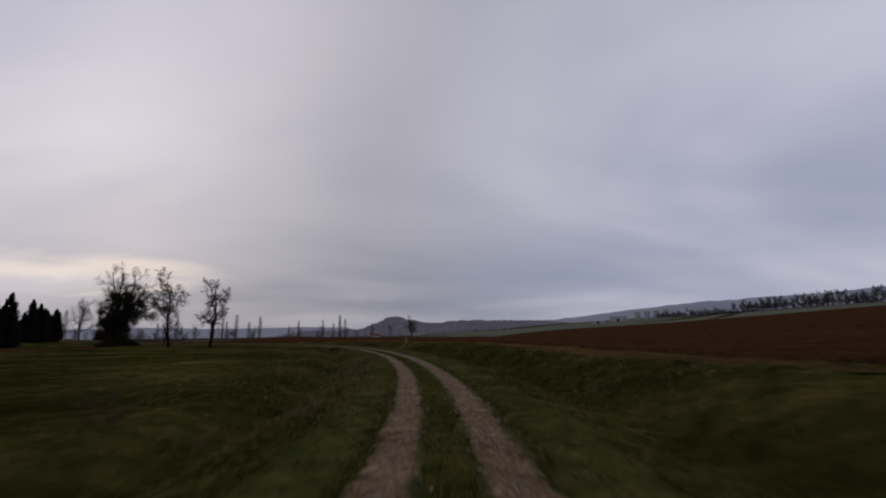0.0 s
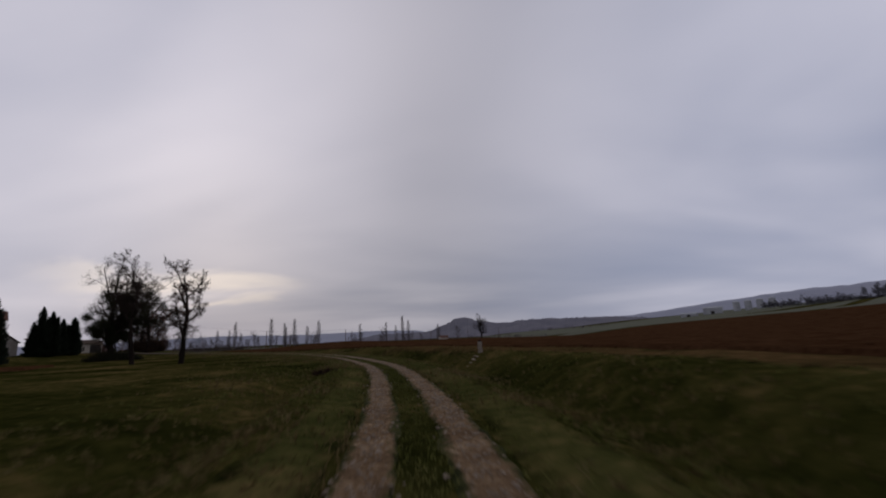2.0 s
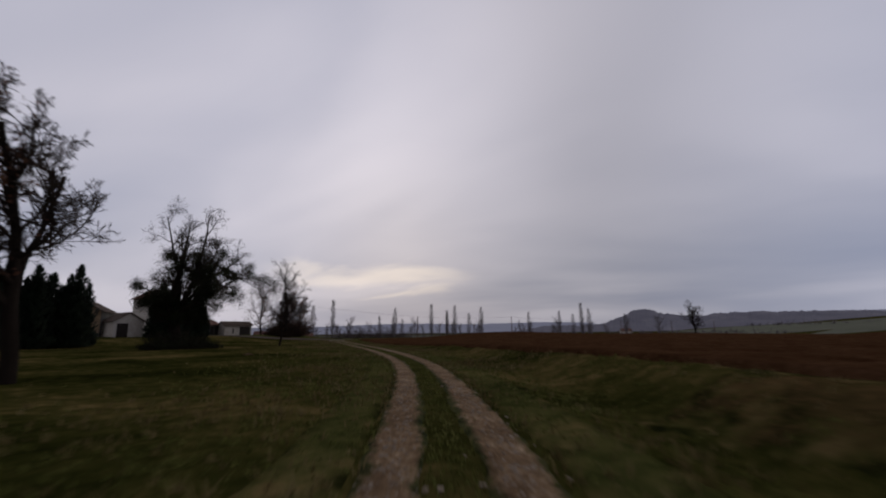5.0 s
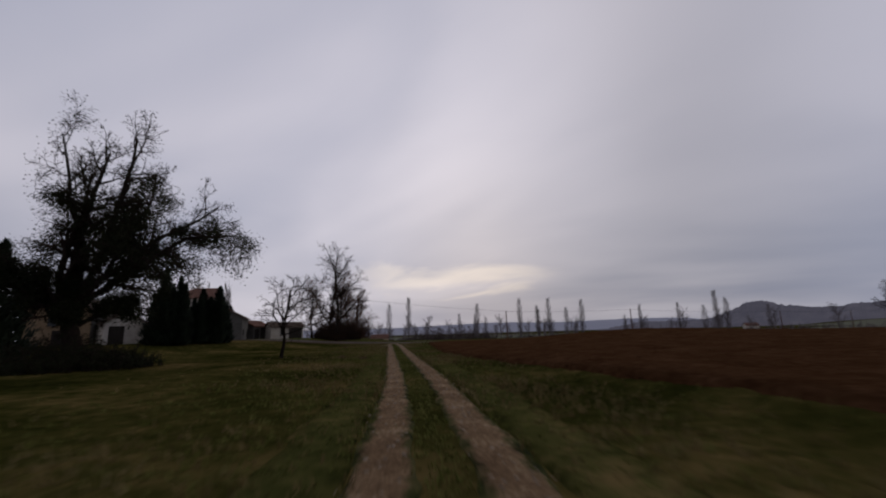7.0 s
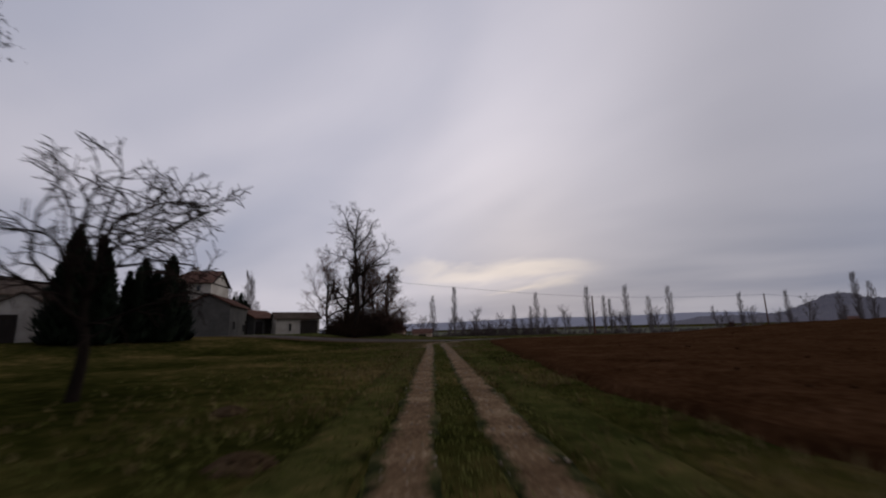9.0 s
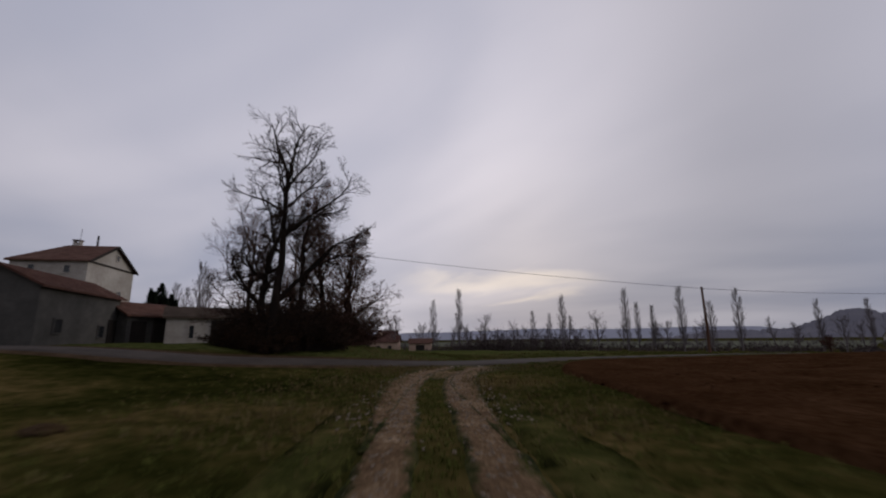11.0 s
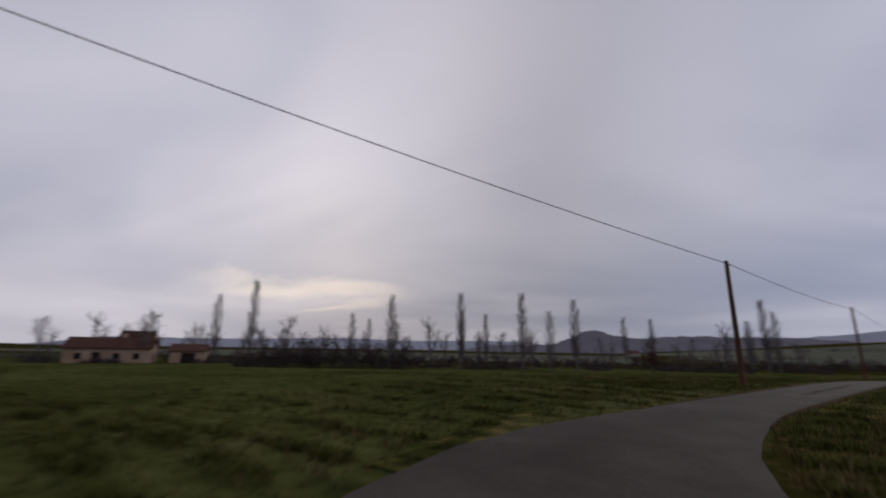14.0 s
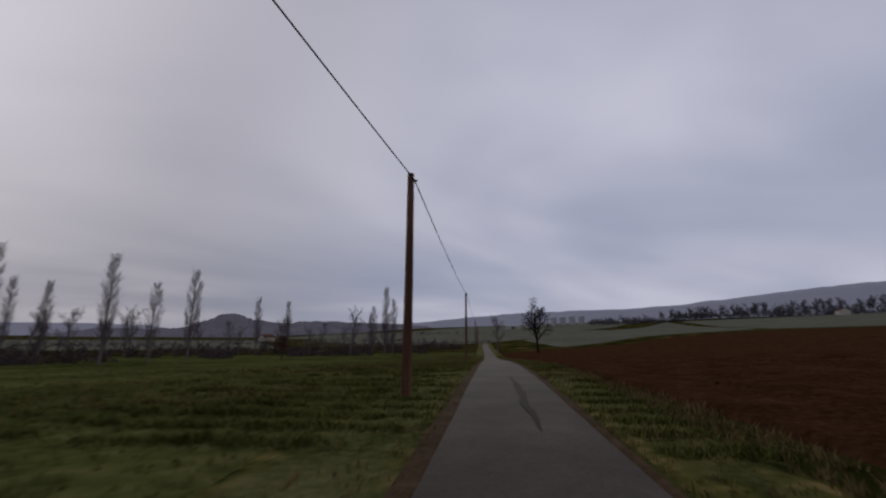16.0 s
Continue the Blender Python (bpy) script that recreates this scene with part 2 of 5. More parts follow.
def fray(m, stops, lo=1.26, hi=1.62, coarse=2.6):
    """Lets turf grow in from the edges of a worn strip, by its 'wear' and noise."""
    t = m.node_tree
    b = t.nodes["Principled BSDF"]
    worn = b.inputs["Base Color"].links[0].from_socket
    at = t.nodes.new("ShaderNodeAttribute")
    at.attribute_name = "wear"
    co = t.nodes.new("ShaderNodeTexCoord")
    big, small, turf = [t.nodes.new("ShaderNodeTexNoise") for _ in range(3)]
    for n, sc, de in ((big, 0.9, 2.0), (small, 9.0, 4.0), (turf, coarse, 6.0)):
        n.inputs["Scale"].default_value, n.inputs["Detail"].default_value = sc, de
        t.links.new(co.outputs["Object"], n.inputs["Vector"])
    a = t.nodes.new("ShaderNodeMath")
    a.operation = "MULTIPLY_ADD"
    a.inputs[1].default_value = 0.9
    t.links.new(big.outputs["Fac"], a.inputs[0])
    t.links.new(at.outputs["Fac"], a.inputs[2])
    c = t.nodes.new("ShaderNodeMath")
    c.operation = "MULTIPLY_ADD"
    c.inputs[1].default_value = 0.9
    t.links.new(small.outputs["Fac"], c.inputs[0])
    t.links.new(a.outputs[0], c.inputs[2])
    edge = t.nodes.new("ShaderNodeMapRange")
    edge.interpolation_type = "SMOOTHSTEP"
    edge.inputs["From Min"].default_value, edge.inputs["From Max"].default_value = lo, hi
    t.links.new(c.outputs[0], edge.inputs["Value"])
    r = t.nodes.new("ShaderNodeValToRGB")
    el = r.color_ramp.elements
    el[0].position, el[0].color = stops[0][0], (*stops[0][1], 1)
    el[1].position, el[1].color = stops[-1][0], (*stops[-1][1], 1)
    for pos, col in stops[1:-1]:
        el.new(pos).color = (*col, 1)
    t.links.new(turf.outputs["Fac"], r.inputs[0])
    mx = t.nodes.new("ShaderNodeMix")
    mx.data_type = "RGBA"
    t.links.new(edge.outputs[0], mx.inputs["Factor"])
    t.links.new(r.outputs[0], mx.inputs[6])
    t.links.new(worn, mx.inputs[7])
    t.links.new(mx.outputs[2], b.inputs["Base Color"])


fray(M_RUT, [(0.36, (0.014, 0.018, 0.005)), (0.47, (0.034, 0.038, 0.011)), (0.57, (0.060, 0.056, 0.020)), (0.70, (0.110, 0.080, 0.034))])
TURF = [(0.38, (0.009, 0.010, 0.003)), (0.47, (0.022, 0.023, 0.006)), (0.55, (0.042, 0.039, 0.011)), (0.66, (0.090, 0.066, 0.026))]
for m in (M_VERGE, M_LUSH):
    fray(m, TURF if m is M_VERGE else [(p, tuple(2.5 * q for q in c)) for p, c in TURF], 1.0, 1.7, 1.6)
M_STONE = material("limestone_pebble", [(0.3, (0.16, 0.12, 0.085)), (0.7, (0.44, 0.37, 0.29))], 9.0, 0.85, 0.3, 5, objvary=0.4)
M_ROAD = material("worn_asphalt", [(0.30, (0.031, 0.024, 0.019)), (0.5, (0.056, 0.045, 0.037)), (0.72, (0.094, 0.077, 0.064))], 0.55, 0.9, 0.5, 22, grain=0.4, dist=0.01, spec=0.1)
M_EARTH = material("bare_dark_earth", [(0.32, (0.026, 0.016, 0.008)), (0.5, (0.058, 0.037, 0.020)), (0.68, (0.100, 0.068, 0.040))], 1.3, 1.0, 0.8, 7, grain=0.5, dist=0.04, spec=0.02)
M_DAMP = material("tar_repair", [(0.3, (0.024, 0.018, 0.015)), (0.7, (0.042, 0.032, 0.026))], 1.5, 0.9, 0.3, 9, dist=0.01, spec=0.05)
M_BARK = material("dark_bark", [(0.3, (0.008, 0.006, 0.005)), (0.6, (0.020, 0.015, 0.012)), (0.8, (0.040, 0.032, 0.026))], 3.0, 1.0, 0.9, 6, spec=0.02, stretch=(1, 1, 0.25), dist=0.04)
M_TWIG = material("winter_twigs", [(0.3, (0.014, 0.010, 0.008)), (0.7, (0.036, 0.026, 0.022))], 2.0, 1.0, 0.0, spec=0.0)
M_TWIG_RED = material("reddish_twigs", [(0.3, (0.045, 0.022, 0.016)), (0.7, (0.10, 0.055, 0.042))], 2.0, 0.95, 0.0)
# twigs of far trees, lightened in the base colour to imitate haze
M_TWIG_FAR = material("grey_brown_twigs_in_haze", [(0.3, (0.105, 0.090, 0.092)), (0.7, (0.165, 0.142, 0.142))], 1.0, 1.0, 0.0, spec=0.0)
M_IVY = material("ivy_leaves", [(0.3, (0.006, 0.008, 0.004)), (0.7, (0.022, 0.024, 0.011))], 1.2, 0.85, 0.0, spec=0.05)
M_DEADLEAF = material("withered_leaves", [(0.3, (0.040, 0.016, 0.010)), (0.6, (0.085, 0.037, 0.021)), (0.8, (0.14, 0.072, 0.036))], 1.2, 0.9, 0.0)
M_FIR = material("conifer_foliage", [(0.3, (0.006, 0.011, 0.007)), (0.7, (0.022, 0.032, 0.018))], 1.0, 0.9, 0.0)
M_SCRUB = material("bramble_scrub", [(0.3, (0.014, 0.008, 0.005)), (0.6, (0.040, 0.021, 0.010)), (0.8, (0.085, 0.044, 0.016))], 0.8, 0.95, 0.0)
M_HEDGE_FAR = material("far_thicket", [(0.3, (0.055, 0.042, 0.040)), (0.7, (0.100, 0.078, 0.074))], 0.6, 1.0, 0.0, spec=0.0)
# shelter belt colour, paled to bluish grey in place of real haze
M_BELT = material("far_woodland_in_haze", [(0.3, (0.095, 0.093, 0.105)), (0.7, (0.140, 0.137, 0.148))], 0.1, 1.0, 0.0, spec=0.0)
M_WALL = material("weathered_white_render", [(0.28, (0.23, 0.20, 0.165)), (0.5, (0.41, 0.37, 0.325)), (0.72, (0.54, 0.50, 0.45))], 0.35, 0.9, 0.3, 7, dist=0.02)
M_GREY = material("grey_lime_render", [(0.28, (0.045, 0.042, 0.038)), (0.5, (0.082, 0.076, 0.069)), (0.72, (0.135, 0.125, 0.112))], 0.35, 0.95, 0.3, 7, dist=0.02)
M_BANK = material("dry_bank_grass", [(0.34, (0.026, 0.018, 0.007)), (0.46, (0.054, 0.036, 0.014)), (0.57, (0.088, 0.053, 0.022)), (0.70, (0.125, 0.078, 0.037))], 0.3, 1.0, 0.8, 9, grain=0.45, dist=0.12, spec=0.0)
fray(M_BANK, TURF, 0.95, 1.5, 1.6)
M_OCHRE = material("ochre_render", [(0.28, (0.105, 0.070, 0.040)), (0.5, (0.185, 0.130, 0.080)), (0.72, (0.28, 0.205, 0.135))], 0.4, 0.9, 0.3, 7, dist=0.02)
M_PINK = material("pinkish_render", [(0.28, (0.26, 0.17, 0.12)), (0.5, (0.40, 0.28, 0.21)), (0.72, (0.52, 0.40, 0.32))], 0.4, 0.9, 0.3, 7, dist=0.02)
M_TILE = material("red_clay_tiles", [(0.28, (0.040, 0.021, 0.016)), (0.5, (0.090, 0.042, 0.031)), (0.72, (0.15, 0.082, 0.060))], 1.3, 0.9, 0.6, 5, dist=0.03, objvary=0.25)
M_TILE_OLD = material("mossy_brown_tiles", [(0.25, (0.035, 0.026, 0.020)), (0.5, (0.075, 0.055, 0.043)), (0.75, (0.12, 0.09, 0.07))], 1.0, 0.95, 0.6, 5, dist=0.03, objvary=0.25)
M_DARK = material("dark_timber_and_shade", [(0.3, (0.012, 0.010, 0.009)), (0.7, (0.040, 0.032, 0.027))], 2.0, 0.85, 0.4, 6, stretch=(1, 1, 0.2))
M_GLASS = material("dark_window_pane", [(0.3, (0.010, 0.011, 0.013)), (0.7, (0.025, 0.027, 0.030))], 2.0, 0.15, 0.0, spec=0.5)
M_POLE = material("creosoted_pole", [(0.28, (0.028, 0.014, 0.009)), (0.5, (0.085, 0.042, 0.026)), (0.72, (0.17, 0.095, 0.065))], 1.6, 0.85, 0.5, 7, stretch=(1, 1, 0.12), dist=0.01)
M_WIRE = material("black_cable", [(0.3, (0.010, 0.010, 0.011)), (0.7, (0.02, 0.02, 0.022))], 3.0, 0.6, 0.0)
M_SILO = material("galvanised_silo", [(0.3, (0.26, 0.27, 0.29)), (0.7, (0.42, 0.43, 0.45))], 0.3, 0.6, 0.1, 6, metal=0.15)
M_POST = material("pale_concrete", [(0.3, (0.12, 0.10, 0.08)), (0.5, (0.24, 0.205, 0.17)), (0.7, (0.36, 0.31, 0.26))], 5.0, 0.9, 0.4, 6, dist=0.01)
# distance haze is mixed into this hill's base colour
M_HILL = material("wooded_hill_in_haze", [(0.3, (0.125, 0.122, 0.145)), (0.55, (0.170, 0.164, 0.185)), (0.75, (0.24, 0.228, 0.238))], 0.02, 1.0, 0.6, 9, spec=0.0, dist=3.0)
# paler and bluer still: the haze of the far ridges is painted in
M_HILL_FAR = material("distant_hill_in_haze", [(0.3, (0.28, 0.29, 0.345)), (0.7, (0.32, 0.325, 0.375))], 0.008, 1.0, 0.0, 5, spec=0.0)

# ---- mesh helpers ----


def mesh_object(name, verts, faces, mat, parent=None, smooth=False, label=""):
    me = bpy.data.meshes.new(name)
    me.from_pydata([tuple(map(float, v)) for v in verts], [], [tuple(map(int, f)) for f in faces])
    me.materials.append(mat)
    if smooth:
        me.shade_smooth()
    ob = new(name, me)
    if parent:
        ob.parent = parent
    if label:
        ob["label"] = label
    return ob


def fast_object(name, verts, faces, mat, parent=None, smooth=False, label=""):
    """As mesh_object, for numpy arrays of equal-sided faces."""
    verts, faces = np.asarray(verts, np.float32), np.asarray(faces, np.int32)
    me = bpy.data.meshes.new(name)
    n, k = faces.shape
    me.vertices.add(len(verts))
    me.vertices.foreach_set("co", verts.ravel())
    me.loops.add(n * k)
    me.loops.foreach_set("vertex_index", faces.ravel())
    me.polygons.add(n)
    me.polygons.foreach_set("loop_start", np.arange(n, dtype=np.int32) * k)
    me.update(calc_edges=True)
    me.validate()
    me.materials.append(mat)
    if smooth:
        me.shade_smooth()
    ob = new(name, me)
    if parent:
        ob.parent = parent
    if label:
        ob["label"] = label
    return ob


def part(name, bm, mat, parent, label=""):
    me = bpy.data.meshes.new(name)
    bm.to_mesh(me)
    bm.free()
    me.materials.append(mat)
    ob = new(name, me)
    ob.parent = parent
    if label:
        ob["label"] = label
    return ob


def box_bm(x0, x1, y0, y1, z0, z1, bevel=0.0):
    bm = bmesh.new()
    bmesh.ops.create_cube(bm, size=1.0)
    for v in bm.verts:
        v.co = Vector((x0 if v.co.x < 0 else x1, y0 if v.co.y < 0 else y1, z0 if v.co.z < 0 else z1))
    if bevel:
        bmesh.ops.bevel(bm, geom=list(bm.edges), offset=bevel, segments=1, affect="EDGES")
    return bm


def empty(name, m, label, category, group="", kind=""):
    ob = new(name)
    ob.matrix_world = m
    return tagged(ob, label, category, group, kind)


# ---- plan ----
def smooth_line(pts, step=1.0):
    """Evenly spaced points on a Catmull-Rom line through pts."""
    pts = np.array(pts, float)
    ext = np.vstack([2 * pts[0] - pts[1], pts, 2 * pts[-1] - pts[-2]])
    out = []
    for i in range(1, len(ext) - 2):
        a, b, c, d = ext[i - 1:i + 3]
        n = max(2, int(np.linalg.norm(c - b) / step))
        for u in np.linspace(0, 1, n, endpoint=False):
            out.append(0.5 * (2 * b + (c - a) * u + (2 * a - 5 * b + 4 * c - d) * u * u + (3 * b - a - 3 * c + d) * u ** 3))
    out.append(pts[-1])
    return np.array(out)


TRACK = smooth_line([(-3.0, -24.0), (-1.6, -10.0), (0.0, 0.0), (0.8, 10.0), (0.66, 20.1), (-0.3, 30.0), (-1.9, 39.0), (-4.4, 49.0), (-7.9, 58.0),
                     (-12.2, 66.9), (-17.65, 76.25), (-23.1, 83.75), (-31.4, 93.37), (-43.52, 106.25), (-52.8, 116.1), (-60.4, 124.2), (-65.8, 129.7), (-69.6, 134.5), (-72.2, 140.2)])
ROAD = smooth_line([(-190.0, 92.0), (-160.0, 98.0), (-130.0, 103.0), (-108.0, 109.0), (-97.0, 113.8), (-90.6, 118.0), (-84.6, 123.4), (-79.4, 128.6), (-76.8, 134.0), (-74.0, 138.7), (-71.9, 143.2), (-70.9, 148.0), (-68.85, 152.85), (-65.6, 157.85), (-57.7, 169.4),
                    (-35.6, 202.2), (-6.6, 246.2), (26.0, 296.4), (81.0, 380.0), (161.0, 501.0), (260.0, 650.0)], 1.5)
FIELD = np.array([(13, -40), (11.5, 8), (10.0, 20), (9.4, 36), (6.4, 47), (1.4, 57.2), (-2.8, 66.6), (-7.4, 72.0), (-13.4, 80.2), (-22.0, 91.0), (-31.9, 100.7), (-40.1, 107.7), (-47.0, 114.9),
                  (-56.1, 125.8), (-62.9, 134.0), (-66.0, 138.0), (-68.2, 143.0), (-68.3, 147.2), (-65.6, 150.8), (-61.9, 156.5), (-55.6, 166.5), (-45.5, 181.7), (-28.6, 207.5), (-3.6, 245.5),
                  (30, 262), (170, 255), (260, 190), (200, 60), (130, -40)], float)


def tree_of(line):
    kd = kdtree.KDTree(len(line))
    for i, p in enumerate(line):
        kd.insert((p[0], p[1], 0), i)
    kd.balance()
    return kd


KD_TRACK, KD_ROAD = tree_of(TRACK), tree_of(ROAD)


def side(line, kd, x, y):
    """Signed distance to the line, right of its way positive."""
    _, i, _ = kd.find((x, y, 0))
    a, b = line[max(i - 1, 0)], line[min(i + 1, len(line) - 1)]
    w = (b - a) / np.linalg.norm(b - a)
    p = line[i]
    s = (x - p[0]) * w[1] - (y - p[1]) * w[0]
    along = (x - p[0]) * w[0] + (y - p[1]) * w[1]
    return s if abs(along) < 3 else math.copysign(math.hypot(s, along), s)


def ramp(a, b, v):
    u = min(1.0, max(0.0, (v - a) / (b - a)))
    return u * u * (3 - 2 * u)


def in_field(x, y):
    """Which of the places lie in the ploughed field (numbers or arrays)."""
    x, y = np.asarray(x, float), np.asarray(y, float)
    c = np.zeros(x.shape, bool)
    for (x1, y1), (x2, y2) in zip(FIELD, np.roll(FIELD, -1, 0)):
        if y1 != y2:
            c ^= ((y1 > y) != (y2 > y)) & (x < (x2 - x1) * (y - y1) / (y2 - y1) + x1)
    return c


def height(x, y, rough=True):
    """The lie of the land: flat valley floor that climbs to the east, ditches along the track."""
    e = x - 30.0
    z = (0.070 - 0.026 * ramp(90, 240, y)) * (e if e < 450 else 450 + (e - 450) * 0.3) * ramp(0, 60, e) if e > 0 else 0.0
    if e > 200:
        z += 0.028 * min(e - 200, 300) * ramp(200, 330, e)
    if x < -70:  # the farm stands on a low rise
        z += (1.3 * ramp(-72, -88, x) + 0.15 * ramp(-92, -114, x)) * ramp(40, 75, y) * (1 - ramp(138.5, 151, y))
    if y > 140:  # the meadow falls to the stream
        z -= 2.4 * ramp(162, 228, y + 0.35 * max(0.0, -80 - x)) * (1 - ramp(0, 120, x))
    z += 0.55 * math.exp(-((x + 8) / 24) ** 2 - ((y - 158) / 44) ** 2)
    z += 1.1 * math.exp(-((x + 37) / 14) ** 2 - ((y - 147) / 19) ** 2)
    if -140 < x < 60 and -60 < y < 300:
        s = side(TRACK, KD_TRACK, x, y)
        r = abs(side(ROAD, KD_ROAD, x, y))
        near = ramp(1.3, 4.0, r)
        if y < 150:
            first = 1 - ramp(42, 60, y)
            z -= 0.42 * math.exp(-((s + 3.9) / 0.9) ** 2) * first * near
            z += 0.14 * math.exp(-((s + 2.4) / 0.7) ** 2) * first
            second = 1 - ramp(58, 84, y)
            z += 0.10 * math.exp(-((s - 2.2) / 0.7) ** 2) * second
            z -= 0.30 * math.exp(-((s - 3.7) / 0.9) ** 2) * second
            z += 0.60 * ramp(3.9, 6.2, s) * (1 - ramp(70, 130, y)) * (1 - ramp(60, 100, x))
        if rough:
            k = ramp(1.25, 2.6, abs(s)) * ramp(1.8, 3.2, r)
            z += k * (0.10 * noise.noise((x * 0.35, y * 0.35, 3)) + 0.06 * noise.noise((x * 1.1, y * 1.1, 7)))
    return z


# ---- ground ----
def axis(lo, hi, step, far, grow):
    a = list(np.arange(lo, hi + step / 2, step))
    d, v = step, hi
    while v < far:
        d *= grow
        v += d
        a.append(v)
    d, v = step, lo
    while v > -far:
        d *= grow
        v -= d
        a.insert(0, v)
    return np.array(a)


def densify(a, lo, hi):
    """Half steps between lo and hi."""
    m = (a[:-1] + a[1:]) / 2
    return np.sort(np.concatenate([a, m[(m > lo) & (m < hi)]]))


gx = densify(axis(-135, 45, 1.0, 4200, 1.16), -76, 20)
gy = densify(axis(-30, 250, 1.0, 4200, 1.16), -14, 112)
gv = np.array([(x, y, height(x, y)) for y in gy for x in gx])
in_f = in_field(gv[:, 0], gv[:, 1])
for k in np.nonzero(in_f)[0]:  # the turned soil lies deeper than the turf
    x, y, z = gv[k]
    if all(in_field(np.array([x - 1, x + 1, x, x]), np.array([y, y, y - 1, y + 1]))):
        gv[k, 2] -= 0.4
nx, ny = len(gx), len(gy)
ii = (np.arange(ny - 1)[:, None] * nx + np.arange(nx - 1)[None, :]).ravel()
ground = fast_object("ground", gv, np.stack([ii, ii + 1, ii + nx + 1, ii + nx], 1), M_GRASS, smooth=True)
tagged(ground, "flat winter meadow with dull green and dry brown grass", "ground", kind="structure")


def strip(name, line, offs, mat, lift, label, category, jag=0.0, start=0, end=None, crown=0.0, seed=1, widen=0.0, rough=False, taper=0):
    """A ribbon along a line, its edges at the offsets, laid on the land."""
    rng = random.Random(seed)
    pts = line[start:end]
    v, f = [], []
    m = len(offs)
    for i, p in enumerate(pts):
        a, b = pts[max(i - 1, 0)], pts[min(i + 1, len(pts) - 1)]
        w = (b - a) / np.linalg.norm(b - a)
        for k, o in enumerate(offs):
            edge = k in (0, m - 1)
            o2 = o + (jag * (noise.noise((i * 0.23, o * 3, seed)) + 0.5 * rng.uniform(-1, 1)) if edge else 0)
            if taper and i < taper:
                o2 = np.mean(offs) + (o2 - np.mean(offs)) * ramp(-0.2 * taper, taper, i)
            if widen and o2 < 0:
                o2 *= 1 + widen * math.exp(-((p[1] - 145.5) / 5.0) ** 2)
            x, y = p[0] + w[1] * o2, p[1] - w[0] * o2
            v.append((x, y, height(x, y, rough) + (-0.03 if edge else lift + crown * (1 - (2 * k / (m - 1) - 1) ** 2)) + (0 if edge else 0.012 * noise.noise((x * 2, y * 2, seed)))))
            if i and k:
                n = i * m + k
                f.append((n - m - 1, n - 1, n, n - m))
    ob = mesh_object(name, v, [q[::-1] for q in f], mat, smooth=True)
    wear = ob.data.attributes.new("wear", "FLOAT", "POINT")
    for i in range(len(pts)):
        for k in range(m):
            wear.data[i * m + k].value = (1 - abs(2 * k / (m - 1) - 1) ** 1.5) * min(1.0, (i + 2) / 8, (len(pts) + 1 - i) / 8)
    return tagged(ob, label, category, kind="structure")


SHOULDER = next(i for i, p in enumerate(ROAD) if p[1] > 147 and p[0] > -73)
FINE_TRACK = smooth_line(TRACK[::4], 0.4)
strip("track_rut", FINE_TRACK, (-1.08, -0.96, -0.82, -0.66, -0.50, -0.36, -0.24), M_RUT, 0.034, "stony earth wheel rut of the farm track", "track", 0.17, seed=3)
strip("track_rut", FINE_TRACK, (0.24, 0.36, 0.50, 0.66, 0.82, 0.97, 1.10), M_RUT, 0.034, "stony earth wheel rut with loose gravel", "track", 0.17, seed=5)
road = strip("road", ROAD, (-1.28, -1.12, -0.55, 0.0, 0.55, 1.12, 1.28), M_ROAD, 0.035, "narrow worn grey asphalt lane", "road", 0.06, crown=0.03, seed=7, widen=1.3)
for lo, hi, sd in ((-1.75, -0.28, 9), (0.30, 1.65, 10)):
    strip("track_mouth", FINE_TRACK, np.linspace(lo, hi, 7), M_RUT, 0.04, "broad stony earth rut at the mouth of the track", "track", 0.2, start=-44, seed=sd, taper=26)
strip("track_mouth", FINE_TRACK, np.linspace(-2.8, 2.8, 11), M_RUT, 0.028, "bare stony earth where the track meets the lane", "track", 0.4, start=-20, seed=8, taper=14)
strip("shoulder", ROAD, (-1.55, -1.4, -1.22, -1.0), M_EARTH, 0.045, "ragged strip of bare earth along the lane", "shoulder", 0.16, start=SHOULDER, end=SHOULDER + 120, seed=15)
for lo, hi, sd in ((-2.3, -1.0, 33), (1.0, 2.0, 34)):
    strip("shoulder", ROAD, np.linspace(lo, hi, 5), M_EARTH, 0.04, "muddy edge of the lane below the trees", "shoulder", 0.3, start=SHOULDER - 34, end=SHOULDER - 5, seed=sd)
strip("shoulder", ROAD, (1.0, 1.2, 1.32, 1.48), M_EARTH, 0.045, "thin strip of bare earth along the lane", "shoulder", 0.12, start=SHOULDER + 2, end=SHOULDER + 120, seed=16, taper=8)
strip("bank", smooth_line(FIELD[1:8], 1.0), np.linspace(-3.4, 0.1, 9), M_BANK, 0.035, "rough bank of dry rusty grass below the field", "bank", 0.3, seed=23, rough=True)
for lo, hi, sd in ((-2.2, -1.0, 11), (1.02, 2.3, 13)):
    strip("verge", TRACK, np.linspace(lo, hi, 7), M_VERGE, 0.03, "rough verge of pale green and rusty grass", "verge", 0.2, seed=sd, rough=True, end=-14)
strip("verge", ROAD, np.linspace(-3.4, -1.2, 7), M_LUSH, 0.03, "rough grass verge along the lane", "verge", 0.6, start=SHOULDER - 2, end=SHOULDER + 190, seed=17, rough=True)
strip("verge", ROAD, np.linspace(1.2, 3.0, 6), M_LUSH, 0.03, "rough grass verge between lane and field", "verge", 0.2, start=SHOULDER + 4, end=SHOULDER + 190, seed=19, rough=True)

# ploughed field
fx, fy = np.concatenate([np.arange(-74, 40, 0.8), np.arange(40, 266, 2.5)]), np.arange(-40, 264, 0.8)
